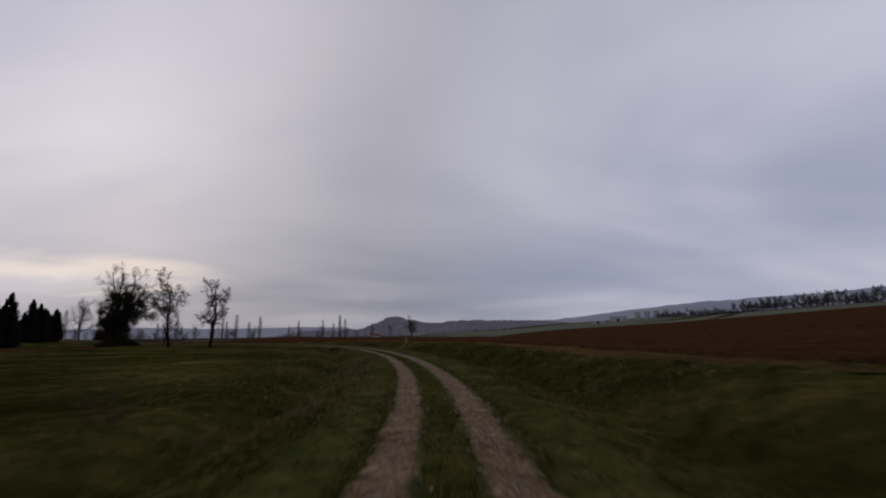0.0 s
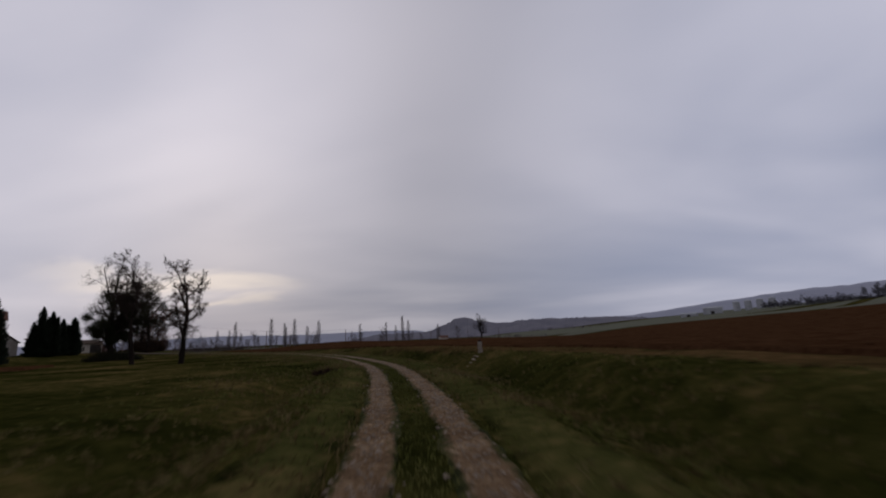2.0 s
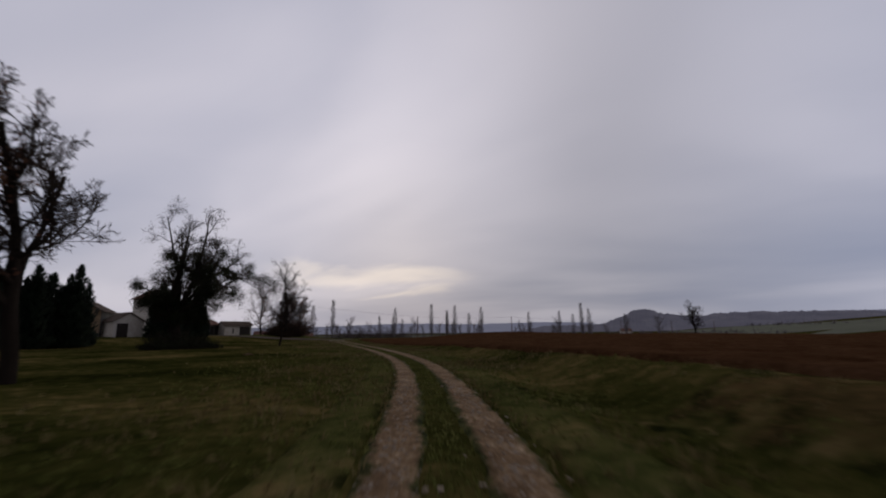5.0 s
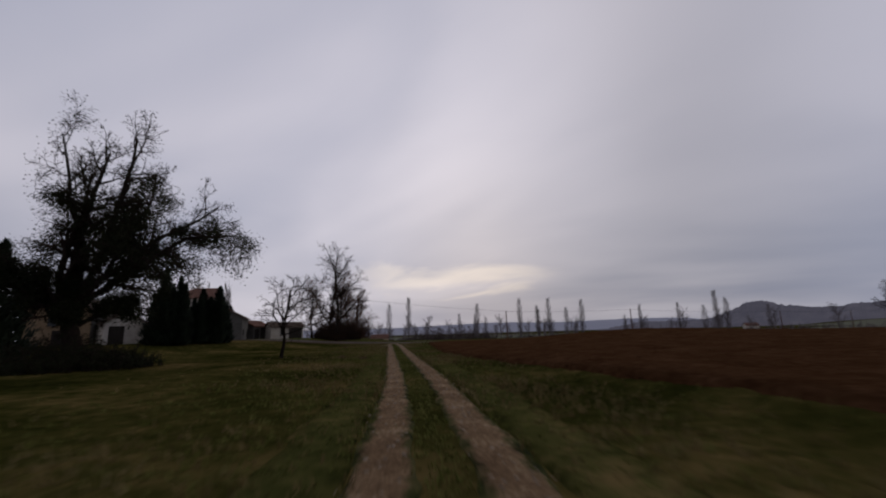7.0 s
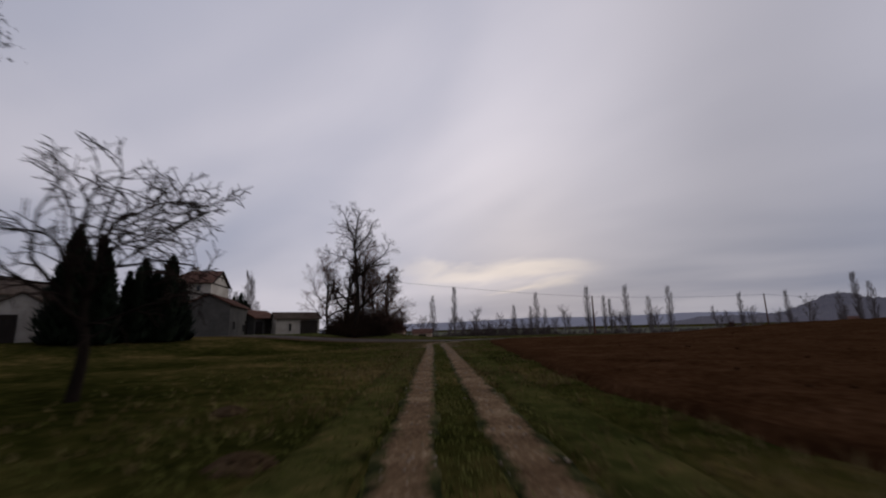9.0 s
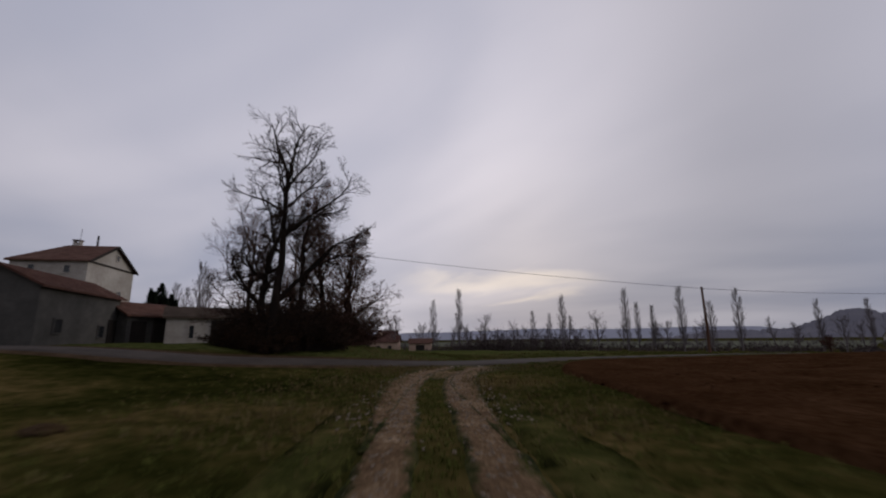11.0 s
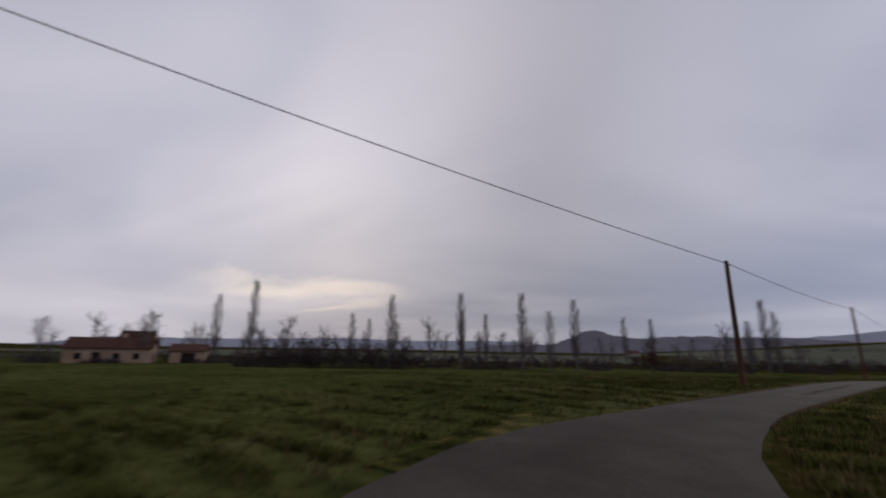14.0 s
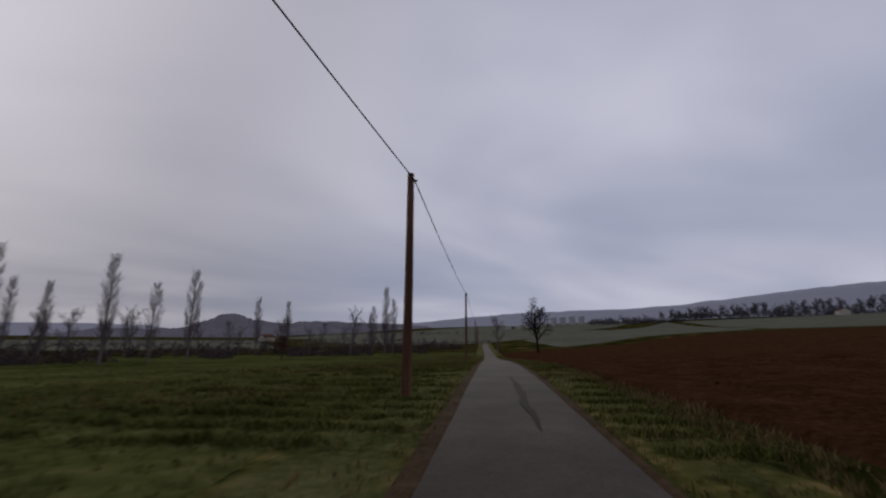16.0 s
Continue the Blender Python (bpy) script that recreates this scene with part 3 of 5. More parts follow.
idx, fv, ff = {}, [], []


def field_vert(i, j):
    if (i, j) not in idx:
        x, y = fx[i], fy[j]
        x += 0.25 * noise.noise((x, y, 1.5))
        y += 0.25 * noise.noise((x, y, 9.5))
        z = height(x, y, False) + 0.12
        fur = 0.02 * math.sin((x * 0.86 - y * 0.5) * 2.6)
        z += fur + 0.10 * noise.noise((x * 1.2, y * 1.2, 4)) + 0.05 * noise.noise((x * 3.1, y * 3.1, 8))
        idx[(i, j)] = len(fv)
        fv.append((x, y, z))
    return idx[(i, j)]


for j in range(len(fy) - 1):
    inside = in_field(fx[:-1] + 0.4, np.full(len(fx) - 1, fy[j] + 0.4))
    for i in range(len(fx) - 1):
        if inside[i]:
            ff.append((field_vert(i, j), field_vert(i + 1, j), field_vert(i + 1, j + 1), field_vert(i, j + 1)))
use = np.bincount(np.array(ff).ravel(), minlength=len(fv))
for k, c in enumerate(use):
    if c < 4:  # the ragged rim sinks below the margin strip
        x, y, z = fv[k]
        fv[k] = (x, y, height(x, y) - 0.12)
field = fast_object("ploughed_field", fv, ff, M_FIELD, smooth=True)
strip("field_margin", smooth_line(FIELD[:24], 0.5), (0.0, 0.15, 0.5, 0.95, 1.4, 1.85, 2.2), M_FIELD, 0.15, "turned brown soil along the field's edge", "field", 0.10, seed=29)
tagged(field, "bare reddish brown ploughed field with rough clods", "field", kind="structure")


# distant ridges: solid hill forms far behind the plain
def ridge(name, dist, az0, az1, crest, depth, mat, label, n=90, cx=-35.0, cy=70.0, tex=1.0):
    v, f = [], []
    for i in range(n + 1):
        u = i / n
        az = radians(az0 + (az1 - az0) * u)
        dx, dy = -math.sin(az), math.cos(az)
        h = ramp(0, 0.12, u) * ramp(0, 0.12, 1 - u) * crest(az0 + (az1 - az0) * u) + tex * (2.2 * noise.noise((i * 144 / n, dist, 0)) + 3.0 * noise.noise((i * 35 / n, dist, 5))) + (1.6 * tex * noise.noise((i * 0.8, dist, 9)) if n > 300 else 0)
        for k, (dd, hh) in enumerate(((-1.0, -4.0), (-0.55, 0.45), (-0.2, 0.86), (0.0, 1.0), (0.3, 0.8), (1.0, -4.0))):
            z = hh if hh < 0 else h * hh
            r = dist + depth * dd
            v.append((cx + dx * r, cy + dy * r, z))
            if i and k:
                q = i * 6 + k
                f.append((q - 7, q - 1, q, q - 6))
    return tagged(mesh_object(name, v, f, mat, smooth=True), label, "hill", kind="structure")


def bump(a, c, w, h):
    return h * math.exp(-((a - c) / w) ** 2)


ridge("backdrop_hill", 1430, 16, -32, lambda a: 18 + bump(a, 1.4, 2.2, 20) + bump(a, -0.6, 2.0, 26) + bump(a, -3.0, 2.6, 18) + bump(a, -9, 5, 20) + bump(a, -18, 8, 24), 260, M_HILL, "wooded hill with a rounded top, greyed by painted haze", 560, tex=1.5)
ridge("backdrop_hill", 2300, 60, 0, lambda a: 34 + bump(a, 30, 8, 14) + bump(a, 12, 8, 12), 350, M_HILL_FAR, "low ridge far behind the plain, painted hazy blue-grey", 120)
ridge("backdrop_hill", 2700, 2, -95, lambda a: 52 + bump(a, -37, 15, 72) + bump(a, -75, 26, 210), 500, M_HILL_FAR, "long hillside far to the east, painted hazy blue-grey", 150, tex=1.6)


# ---- trees ----
def skeleton(seed, h, r0, kids, ratio, spread, up=0.1, droop=0.0, wiggle=0.22, start=0.3, lean=(0, 0), taper=0.3, stem=1.0, forks=(), own=5):
    """Branch polylines, level by level: points with radii."""
    rng = random.Random(seed)
    levels = [[] for _ in range(len(kids) + 1)]

    def rnd():
        return Vector((rng.gauss(0, 1), rng.gauss(0, 1), rng.gauss(0, 1)))

    def branch(p, d, length, r, lev):
        n = (9, 7, 4, 2, 1)[min(lev, 4)]
        pts = [(p.copy(), r)]
        for i in range(n):
            bend = up if lev < 2 else up * 0.5
            d = (d + rnd() * wiggle * (0.35 if lev == 0 else 0.75) + Vector((0, 0, bend - droop * (i / n) * (lev > 0)))).normalized()
            p = p + d * (length / n)
            pts.append((p.copy(), r * (1 - (1 - (taper if lev == 0 else 0.25)) * (i + 1) / n)))
        levels[lev].append(pts)
        if lev == 0 and forks:
            for u, fd, fl, fr in forks:
                i = min(int(u * n), n - 1)
                branch(pts[i][0].lerp(pts[i + 1][0], u * n - i), Vector(fd).normalized(), fl, fr, 1)
        if lev < len(kids):
            k = kids[lev] if lev or not forks else own
            for c in range(k):
                u = (start if lev == 0 else 0.18) + (1 - (start if lev == 0 else 0.18)) * (c + rng.random()) / k
                x = min(u, 0.999) * n
                i = int(x)
                q = pts[i][0].lerp(pts[i + 1][0], x - i)
                rr = pts[i][1]
                base = (pts[i + 1][0] - pts[i][0]).normalized()
                side_v = base.cross(rnd()).normalized()
                ang = radians(spread[lev] * rng.uniform(0.65, 1.25))
                nd = base * math.cos(ang) + side_v * math.sin(ang)
                branch(q, nd, length * ratio[lev] * rng.uniform(0.65, 1.2) * (1.15 - 0.55 * u), rr * rng.uniform(0.45, 0.7), lev + 1)

    branch(Vector((0, 0, -0.15)), Vector((lean[0], lean[1], 1)).normalized(), h * stem, r0, 0)
    return levels


def tubes(lines, sides, minr=0.0):
    v, f = [], []
    ring = [(math.cos(2 * math.pi * k / sides), math.sin(2 * math.pi * k / sides)) for k in range(sides)]
    for pts in lines:
        base = len(v)
        m = len(pts)
        for i, (p, r) in enumerate(pts):
            d = (pts[min(i + 1, m - 1)][0] - pts[max(i - 1, 0)][0])
            a = d.orthogonal().normalized()
            b = d.normalized().cross(a)
            r = max(r, minr)
            for c, s in ring:
                q = p + a * (c * r) + b * (s * r)
                v.append((q.x, q.y, q.z))
        for i in range(m - 1):
            for k in range(sides):
                n0, n1 = base + i * sides + k, base + i * sides + (k + 1) % sides
                f.append((n0, n1, n1 + sides, n0 + sides))
    return v, f


def leaves(rng, points, size, v, f, squash=1.0):
    for p in points:
        a = Vector((rng.gauss(0, 1), rng.gauss(0, 1), rng.gauss(0, 1))).normalized()
        b = a.orthogonal().normalized()
        s = size * rng.uniform(0.6, 1.3)
        c = a.cross(b) * s * 0.55 * squash
        b = b * s
        n = len(v)
        for q in (p - b, p + c, p + b, p - c):
            v.append((q.x, q.y, q.z))
        f.append((n, n + 1, n + 2, n + 3))


def bare_tree(name, m, levels, label, bark, twig, split=2, minr=0.012, leaf=None, group="", category="tree"):
    """A leafless tree: trunk and limbs, a crown of twigs, and leaves where it has kept some."""
    root = empty(name, m, label, category, group)
    limbs = [p for l in levels[:split] for p in l]
    v, f = tubes(limbs[:1], 9)
    fast_object("trunk", v, f, bark, root, smooth=True)
    for limb in limbs[1:]:
        v, f = tubes([limb], 7, minr * 1.3)
        fast_object("limb", v, f, bark, root, smooth=True)
    v, f = tubes([p for l in levels[split:] for p in l], 3, minr)
    fast_object("crown", v, f, twig, root)
    if leaf and leaf[2]:
        lm, size, share, seed, low, many, gap = leaf[:7]
        high = leaf[7] if len(leaf) > 7 else 99
        rng = random.Random(seed)
        pts = []
        for line in levels[-1]:
            for p, _ in line[1:]:
                if rng.random() < share * (1 if p.z < high else 0.15) and p.z > low and noise.noise(p * 0.75 + Vector((seed, 0, 0))) > gap:
                    for _ in range(many):
                        pts.append(p + Vector((rng.gauss(0, 1), rng.gauss(0, 1), rng.gauss(0, 1) - 0.5)) * size * (1 + 0.13 * many))
        v, f = [], []
        leaves(rng, pts, size, v, f)
        fast_object("foliage", v, f, lm, root)
    return root


def on_land(x, y, rz=0, s=1.0, sink=0.0):
    return pose(x, y, height(x, y) - sink, 0, 0, rz) @ Matrix.Scale(s, 4)


def conifer(name, m, h, r, seed, label, n=2600, group="", size=0.42):
    """A dense conifer: trunk and a ragged crown of drooping sprays."""
    root = empty(name, m, label, "conifer", group)
    v, f = tubes([[(Vector((0, 0, -0.1)), 0.2), (Vector((0, 0, h * 0.5)), 0.13), (Vector((0, 0, h * 0.97)), 0.03)]], 7)
    fast_object("trunk", v, f, M_BARK, root, smooth=True)
    rng = random.Random(seed)
    v, f = [], []
    lobes = [rng.uniform(0, 6.28) for _ in range(3)]
    leaders = [(0.0, 0.0, h, r * 0.86)]
    for k in range(4):
        b, q = lobes[0] + 1.57 * k + rng.uniform(-0.4, 0.4), r * rng.uniform(0.3, 0.55)
        leaders.append((q * math.cos(b), q * math.sin(b), h * rng.uniform(0.68, 0.93), r * rng.uniform(0.45, 0.62)))
    for _ in range(n):
        ox, oy, top, wide_r = leaders[min(4, int(rng.random() ** 1.4 * 5))]
        u = rng.random() ** 1.2
        z = top * (0.02 + 0.98 * u)
        a = rng.uniform(0, 6.283)
        tier = 0.78 + 0.22 * math.sin(u * 30 + lobes[1] + 2 * a)
        w = wide_r * min(1.0, 1.12 * (1 - u) ** 0.7) * tier * (1 + 0.16 * math.sin(3 * a + lobes[2] + 5 * u))
        rr = w * (1 - 0.55 * rng.random() ** 2.2)
        p = Vector((ox + rr * math.cos(a), oy + rr * math.sin(a), z))
        out = Vector((math.cos(a), math.sin(a), rng.uniform(0.1, 1.1))).normalized()
        s = size * rng.uniform(0.6, 1.5) * (1.1 - 0.5 * u)
        t = out.cross(Vector((0, 0, 1))).normalized() * s * 0.45
        up_v = Vector((rng.gauss(0, 0.2), rng.gauss(0, 0.2), 0.6)) * s
        k = len(v)
        for q in (p - out * s * 0.7, p + t, p + out * s + up_v, p - t):
            v.append((q.x, q.y, q.z))
        f.append((k, k + 1, k + 2, k + 3))
    fast_object("crown", v, f, M_FIR, root)
    return root


def thicket(name, m, lx, ly, h, seed, twig, leafm, label, n=500, nl=2500, size=0.12, category="hedge", minr=0.012, kind=""):
    """A mound of arching stems with leaves and twigs."""
    root = empty(name, m, label, category, kind=kind)
    rng = random.Random(seed)
    lines, pts = [], []
    for _ in range(n):
        x, y = rng.uniform(-lx, lx), rng.uniform(-ly, ly)
        fall = max(0.25, 1 - 0.7 * ((x / lx) ** 2 * 0.8 + (y / ly) ** 2) * rng.uniform(0.6, 1.2))
        hh = h * fall * rng.uniform(0.55, 1.1) * (0.8 + 0.35 * noise.noise((x * 0.35, y * 0.35, seed)))
        p, d = Vector((x, y, -0.05)), Vector((rng.gauss(0, 0.35), rng.gauss(0, 0.35), 1)).normalized()
        line = [(p.copy(), minr * 2)]
        for i in range(5):
            d = (d + Vector((rng.gauss(0, 0.25), rng.gauss(0, 0.25), -0.1))).normalized()
            p = p + d * hh / 5
            line.append((p.copy(), minr * (1.8 - 0.3 * i)))
            if i > 0:
                for _ in range(2):
                    e = (d + Vector((rng.gauss(0, 0.8), rng.gauss(0, 0.8), rng.gauss(0, 0.4)))).normalized() * hh * 0.22
                    lines.append([(p.copy(), minr), (p + e, minr * 0.7)])
                    pts.append(p + e * rng.random())
        lines.append(line)
    v, f = tubes(lines, 3, minr * 0.6)
    fast_object("undergrowth", v, f, twig, root)
    v, f = [], []
    while len(pts) < nl:
        pts += pts[:nl - len(pts)]
    leaves(rng, [p + Vector((rng.gauss(0, 1), rng.gauss(0, 1), rng.gauss(0, 1))) * size * 1.6 for p in pts[:nl]], size, v, f)
    fast_object("foliage", v, f, leafm, root)
    return root


# two bare trees in the meadow
bare_tree("walnut_tree", on_land(-35.3, 70.5), skeleton(11, 9.8, 0.24, (10, 9, 7, 5), (0.50, 0.52, 0.5, 0.5), (60, 48, 45, 45), 0.06, 0.0, 0.26, 0.42), "bare dark tree with crooked ascending limbs in the meadow", M_BARK, M_TWIG, minr=0.013)
bare_tree("walnut_tree", on_land(-28.3, 68.0), skeleton(23, 8.6, 0.25, (11, 9, 7, 5), (0.45, 0.52, 0.5, 0.5), (46, 45, 45, 45), 0.12, 0.0, 0.30, 0.26), "bare crooked tree keeping some withered brown leaves", M_BARK, M_TWIG, minr=0.013, leaf=(M_DEADLEAF, 0.09, 0.4, 4, 2.0, 1, 0.0))
# large old tree wrapped in ivy
OAK = ((0.97, (0.05, 0.10, 1.0), 11.4, 0.34), (0.95, (0.16, 0.46, 1.0), 12.8, 0.30), (0.9, (0.25, 0.72, 1.0), 12.8, 0.27), (0.85, (0.42, 0.72, 1.05), 12.0, 0.25), (0.8, (0.0, -0.22, 1.0), 9.8, 0.28), (0.66, (-0.1, -0.6, 0.9), 6.4, 0.22), (0.9, (-0.25, 0.25, 1.0), 10.8, 0.26), (0.78, (0.45, 0.2, 0.95), 9.2, 0.24), (0.6, (0.3, 0.75, 0.5), 4.8, 0.17), (0.7, (-0.3, 0.6, 0.9), 9.4, 0.22), (0.6, (0.1, -0.7, 0.6), 4.6, 0.16), (0.99, (0.05, 0.30, 1.0), 12.4, 0.24))
bare_tree("old_oak", on_land(-55.5, 91.5, 0, 0.88), skeleton(38, 4.8, 0.62, (9, 12, 8, 6), (0.42, 0.36, 0.45, 0.5), (60, 50, 50, 48), 0.07, 0.06, 0.25, 0.5, taper=0.6, forks=OAK), "large old ivy-clad oak with dark clumped foliage", M_BARK, M_TWIG, minr=0.013, leaf=(M_IVY, 0.075, 1.0, 5, 3.6, 24, -0.02, 12.2))
thicket("ivy_scrub", on_land(-55.2, 91.7), 2.4, 3.4, 2.6, 6, M_TWIG, M_IVY, "dark ivy and bramble mound round the oak's foot", 420, 14000, 0.065, "scrub")
# low orchard tree with arching shoots
bare_tree("apple_tree", on_land(-52.6, 103.0), skeleton(51, 4.1, 0.15, (12, 9, 6), (1.16, 0.42, 0.42), (58, 48, 50), 0.17, 0.42, 0.36, 0.38, forks=((0.97, (0.1, 0.25, 1.0), 3.6, 0.06), (0.9, (0.2, -0.3, 1.0), 2.8, 0.05)), own=12), "wide bare orchard tree with long arching shoots", M_BARK, M_TWIG, minr=0.013)
# tall bare trees by the lane
LIME = ((0.99, (-0.1, -0.42, 1.0), 7.4, 0.17), (0.98, (0.2, 0.5, 1.0), 7.6, 0.18), (0.9, (0.35, 0.1, 1.0), 6.0, 0.14), (0.62, (0.3, 0.95, 0.42), 8.2, 0.17), (0.75, (-0.2, -0.8, 0.8), 5.0, 0.12), (0.8, (0.1, 0.9, 0.6), 6.0, 0.13), (0.24, (0.2, 0.46, 1.0), 8.4, 0.20), (0.5, (0.2, -0.8, 0.8), 4.6, 0.12), (0.86, (0.2, -0.9, 0.55), 4.6, 0.10))
bare_tree("lime_tree", on_land(-81.2, 132.2, 0, 0.80), skeleton(68, 15.6, 0.36, (9, 9, 8, 6), (0.38, 0.46, 0.5, 0.45), (52, 48, 45, 45), 0.07, 0.0, 0.24, 0.36, lean=(0.06, 0.30), taper=0.45, forks=LIME), "tall bare lime tree leaning over a scrubby clump", M_BARK, M_TWIG, minr=0.011)
bare_tree("pollard_tree", on_land(-83.0, 132.6), skeleton(86, 8.2, 0.28, (11, 9, 8, 5), (0.44, 0.5, 0.5, 0.5), (50, 44, 44, 45), 0.10, 0.0, 0.22, 0.28), "old bare pollard beside the tall lime", M_BARK, M_TWIG, minr=0.010)
MAPLE = ((-85.2, 138.4, 75, 9.8, 0.56, 0.4, "bushy tree keeping many russet brown leaves"), (-85.0, 136.0, 79, 9.2, 0.54, 0.2, "bushy bare tree with a few russet leaves"), (-84.2, 139.6, 83, 8.0, 0.60, 0.6, "low spreading tree hung with russet leaves"), (-93.2, 136.4, 88, 9.6, 0.66, 0.0, "round-headed bare tree standing behind the clump"))
for x, y, sd, hh, ra, sh, lab in MAPLE:
    bare_tree("field_maple", on_land(x, y), skeleton(sd, hh, 0.22, (15, 10, 8, 5), (0.82 * ra, 0.52, 0.5, 0.5), (46, 46, 45, 45), 0.10, 0.05, 0.22, 0.10), lab, M_BARK, M_TWIG_RED, minr=0.007, leaf=(M_DEADLEAF, 0.05, sh, sd, 0.8, 2, -0.02))
thicket("bramble_scrub", on_land(-84.2, 134.8, 10), 1.8, 4.0, 4.8, 9, M_TWIG, M_SCRUB, "dark tangled bramble scrub under the bare trees", 1200, 36000, 0.065, "scrub")
thicket("bramble_scrub", on_land(-81.6, 134.4, 0), 1.3, 2.9, 3.6, 29, M_TWIG, M_SCRUB, "dark bramble bank in front of the leaning lime", 620, 15000, 0.06, "scrub")
thicket("bramble_scrub", on_land(-84.5, 139.0, 0), 1.7, 2.6, 6.0, 19, M_TWIG_RED, M_SCRUB, "low russet bramble scrub spilling towards the lane", 700, 16000, 0.055, "scrub")

# conifers by the farm
for x, y, h, r, s in ((-83.6, 106.7, 9.4, 2.3, 1), (-83.0, 108.2, 8.6, 1.9, 4), (-83.9, 111.5, 7.1, 2.1, 2), (-83.3, 113.4, 7.6, 2.2, 3), (-129.1, 139.0, 8.2, 2.6, 5), (-131.7, 141.1, 7.2, 2.4, 6)):
    conifer("conifer", on_land(x, y), h, r, s, "dense dark green conifer standing by the farm", n=6500, group="farm conifers", size=0.34)
for i in range(7):
    conifer("conifer", on_land(-75.0 - 1.3 * (i % 2), 78.0 + 2.1 * i), 9.6 + 0.8 * math.sin(i * 2.3), 2.9, 20 + i, "tall dark conifer in a close screen", n=5200, group="conifer screen", size=0.36)

# poplars along the stream
def poplar_levels(seed, h, w):
    """A straight stem with many steep short branches inside a spindle."""
    rng = random.Random(seed)
    stem = [(Vector((rng.gauss(0, 0.015) * k, rng.gauss(0, 0.015) * k, h * k / 7 - 0.3 * (k == 0))), 0.17 * (1 - 0.88 * k / 7)) for k in range(8)]
    rods, twigs = [], []
    for i in range(120):
        u = 0.08 + 0.89 * (i + rng.random()) / 120
        env = w * (math.sin(math.pi * min(0.97, 0.12 + 0.84 * u)) ** 0.8 * 0.9 + 0.12) * rng.uniform(0.62, 1.1)
        a, rise = rng.uniform(0, 6.283), min(h * 0.15 * rng.uniform(0.7, 1.3) * (1.15 - 0.6 * u), h * 1.02 - h * u)
        rod = [(Vector((env * q ** 0.65 * math.cos(a), env * q ** 0.65 * math.sin(a), h * u + rise * q)), 0.024 * (1 - 0.7 * q)) for q in (0.0, 0.3, 0.65, 1.0)]
        rods.append(rod)
        for _ in range(7):
            p = rod[1][0].lerp(rod[3][0], rng.random())
            d = Vector((math.cos(a) * 0.25 + rng.gauss(0, 0.3), math.sin(a) * 0.25 + rng.gauss(0, 0.3), 1.0)).normalized()
            twigs.append([(p, 0.014), (p + d * rise * rng.uniform(0.25, 0.6), 0.006)])
    return [[stem], rods, twigs]


pops = [poplar_levels(200 + k, 12.6, (0.95, 1.25, 1.05, 0.85)[k]) for k in range(4)]
wide = [skeleton(300 + k, 8.6, 0.2, (13, 6, 5), (0.46, 0.5, 0.5), (40, 38, 40), 0.10, 0.0, 0.15, 0.25) for k in range(3)]
POPLARS = [(-82.0, 226.0, 1.0, 0), (-77.0, 229.0, 0.78, 1), (-72.2, 231.0, 0.95, 2), (-34.2, 247.0, 1.02, 3), (-37.5, 246.0, 0.8, 1), (-31.5, 249.0, 0.8, 2),
           (-96.0, 232.0, 0.95, 0), (-107.0, 219.5, 0.9, 2), (-147.0, 227.5, 1.15, 3), (-118.0, 224.0, 0.85, 1), (-92.0, 240.0, 0.7, 3), (-60.0, 262.0, 0.75, 0),
           (-127.0, 250.0, 0.9, 1), (-176.0, 246.0, 1.2, 2), (-105.0, 268.0, 0.9, 0), (-167.2, 151.8, 1.15, 1), (-172.3, 155.6, 0.95, 2), (-164.0, 155.6, 1.2, 0), (-169.2, 159.0, 1.1, 3), (-176.0, 164.0, 1.0, 1), (-50.0, 285.0, 0.8, 3), (-20.0, 300.0, 0.9, 1)]
protos = {}
for x, y, s, k in POPLARS:
    m = on_land(x, y, 50 * k + x, s * 1.14)
    if k in protos:
        copy_thing(protos[k], m)
    else:
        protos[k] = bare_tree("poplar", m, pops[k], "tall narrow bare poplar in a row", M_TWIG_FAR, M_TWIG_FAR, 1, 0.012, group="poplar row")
WIDE = [(-145.0, 238.5, 1.2, 0), (-112.0, 232.0, 1.0, 1), (-101.0, 226.0, 1.0, 2), (-135.0, 262.0, 0.9, 1), (-165.0, 262.0, 0.8, 0), (-178.0, 225.0, 1.1, 2), (-195.0, 232.0, 1.0, 1),
        (-186.0, 250.0, 0.8, 0), (-153.0, 258.0, 0.75, 2), (-64.0, 252.0, 0.6, 1), (-48.0, 262.0, 0.6, 2), (-88.0, 236.0, 0.65, 0), (-205.0, 218.0, 0.9, 0), (-215.0, 205.0, 1.0, 2)]
wprotos = {}
for x, y, s, k in WIDE:
    m = on_land(x, y, 70 * k + y, s)
    if k in wprotos:
        copy_thing(wprotos[k], m)
    else:
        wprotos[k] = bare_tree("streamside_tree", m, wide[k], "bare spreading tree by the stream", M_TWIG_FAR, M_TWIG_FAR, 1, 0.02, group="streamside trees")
# lone tree by the lane
bare_tree("roadside_tree", on_land(5.6, 241.6), skeleton(91, 10.4, 0.36, (15, 10, 7), (0.58, 0.5, 0.5), (55, 48, 45), 0.10, 0.0, 0.25, 0.28), "lone rounded bare tree beside the lane", M_BARK, M_TWIG, minr=0.03)
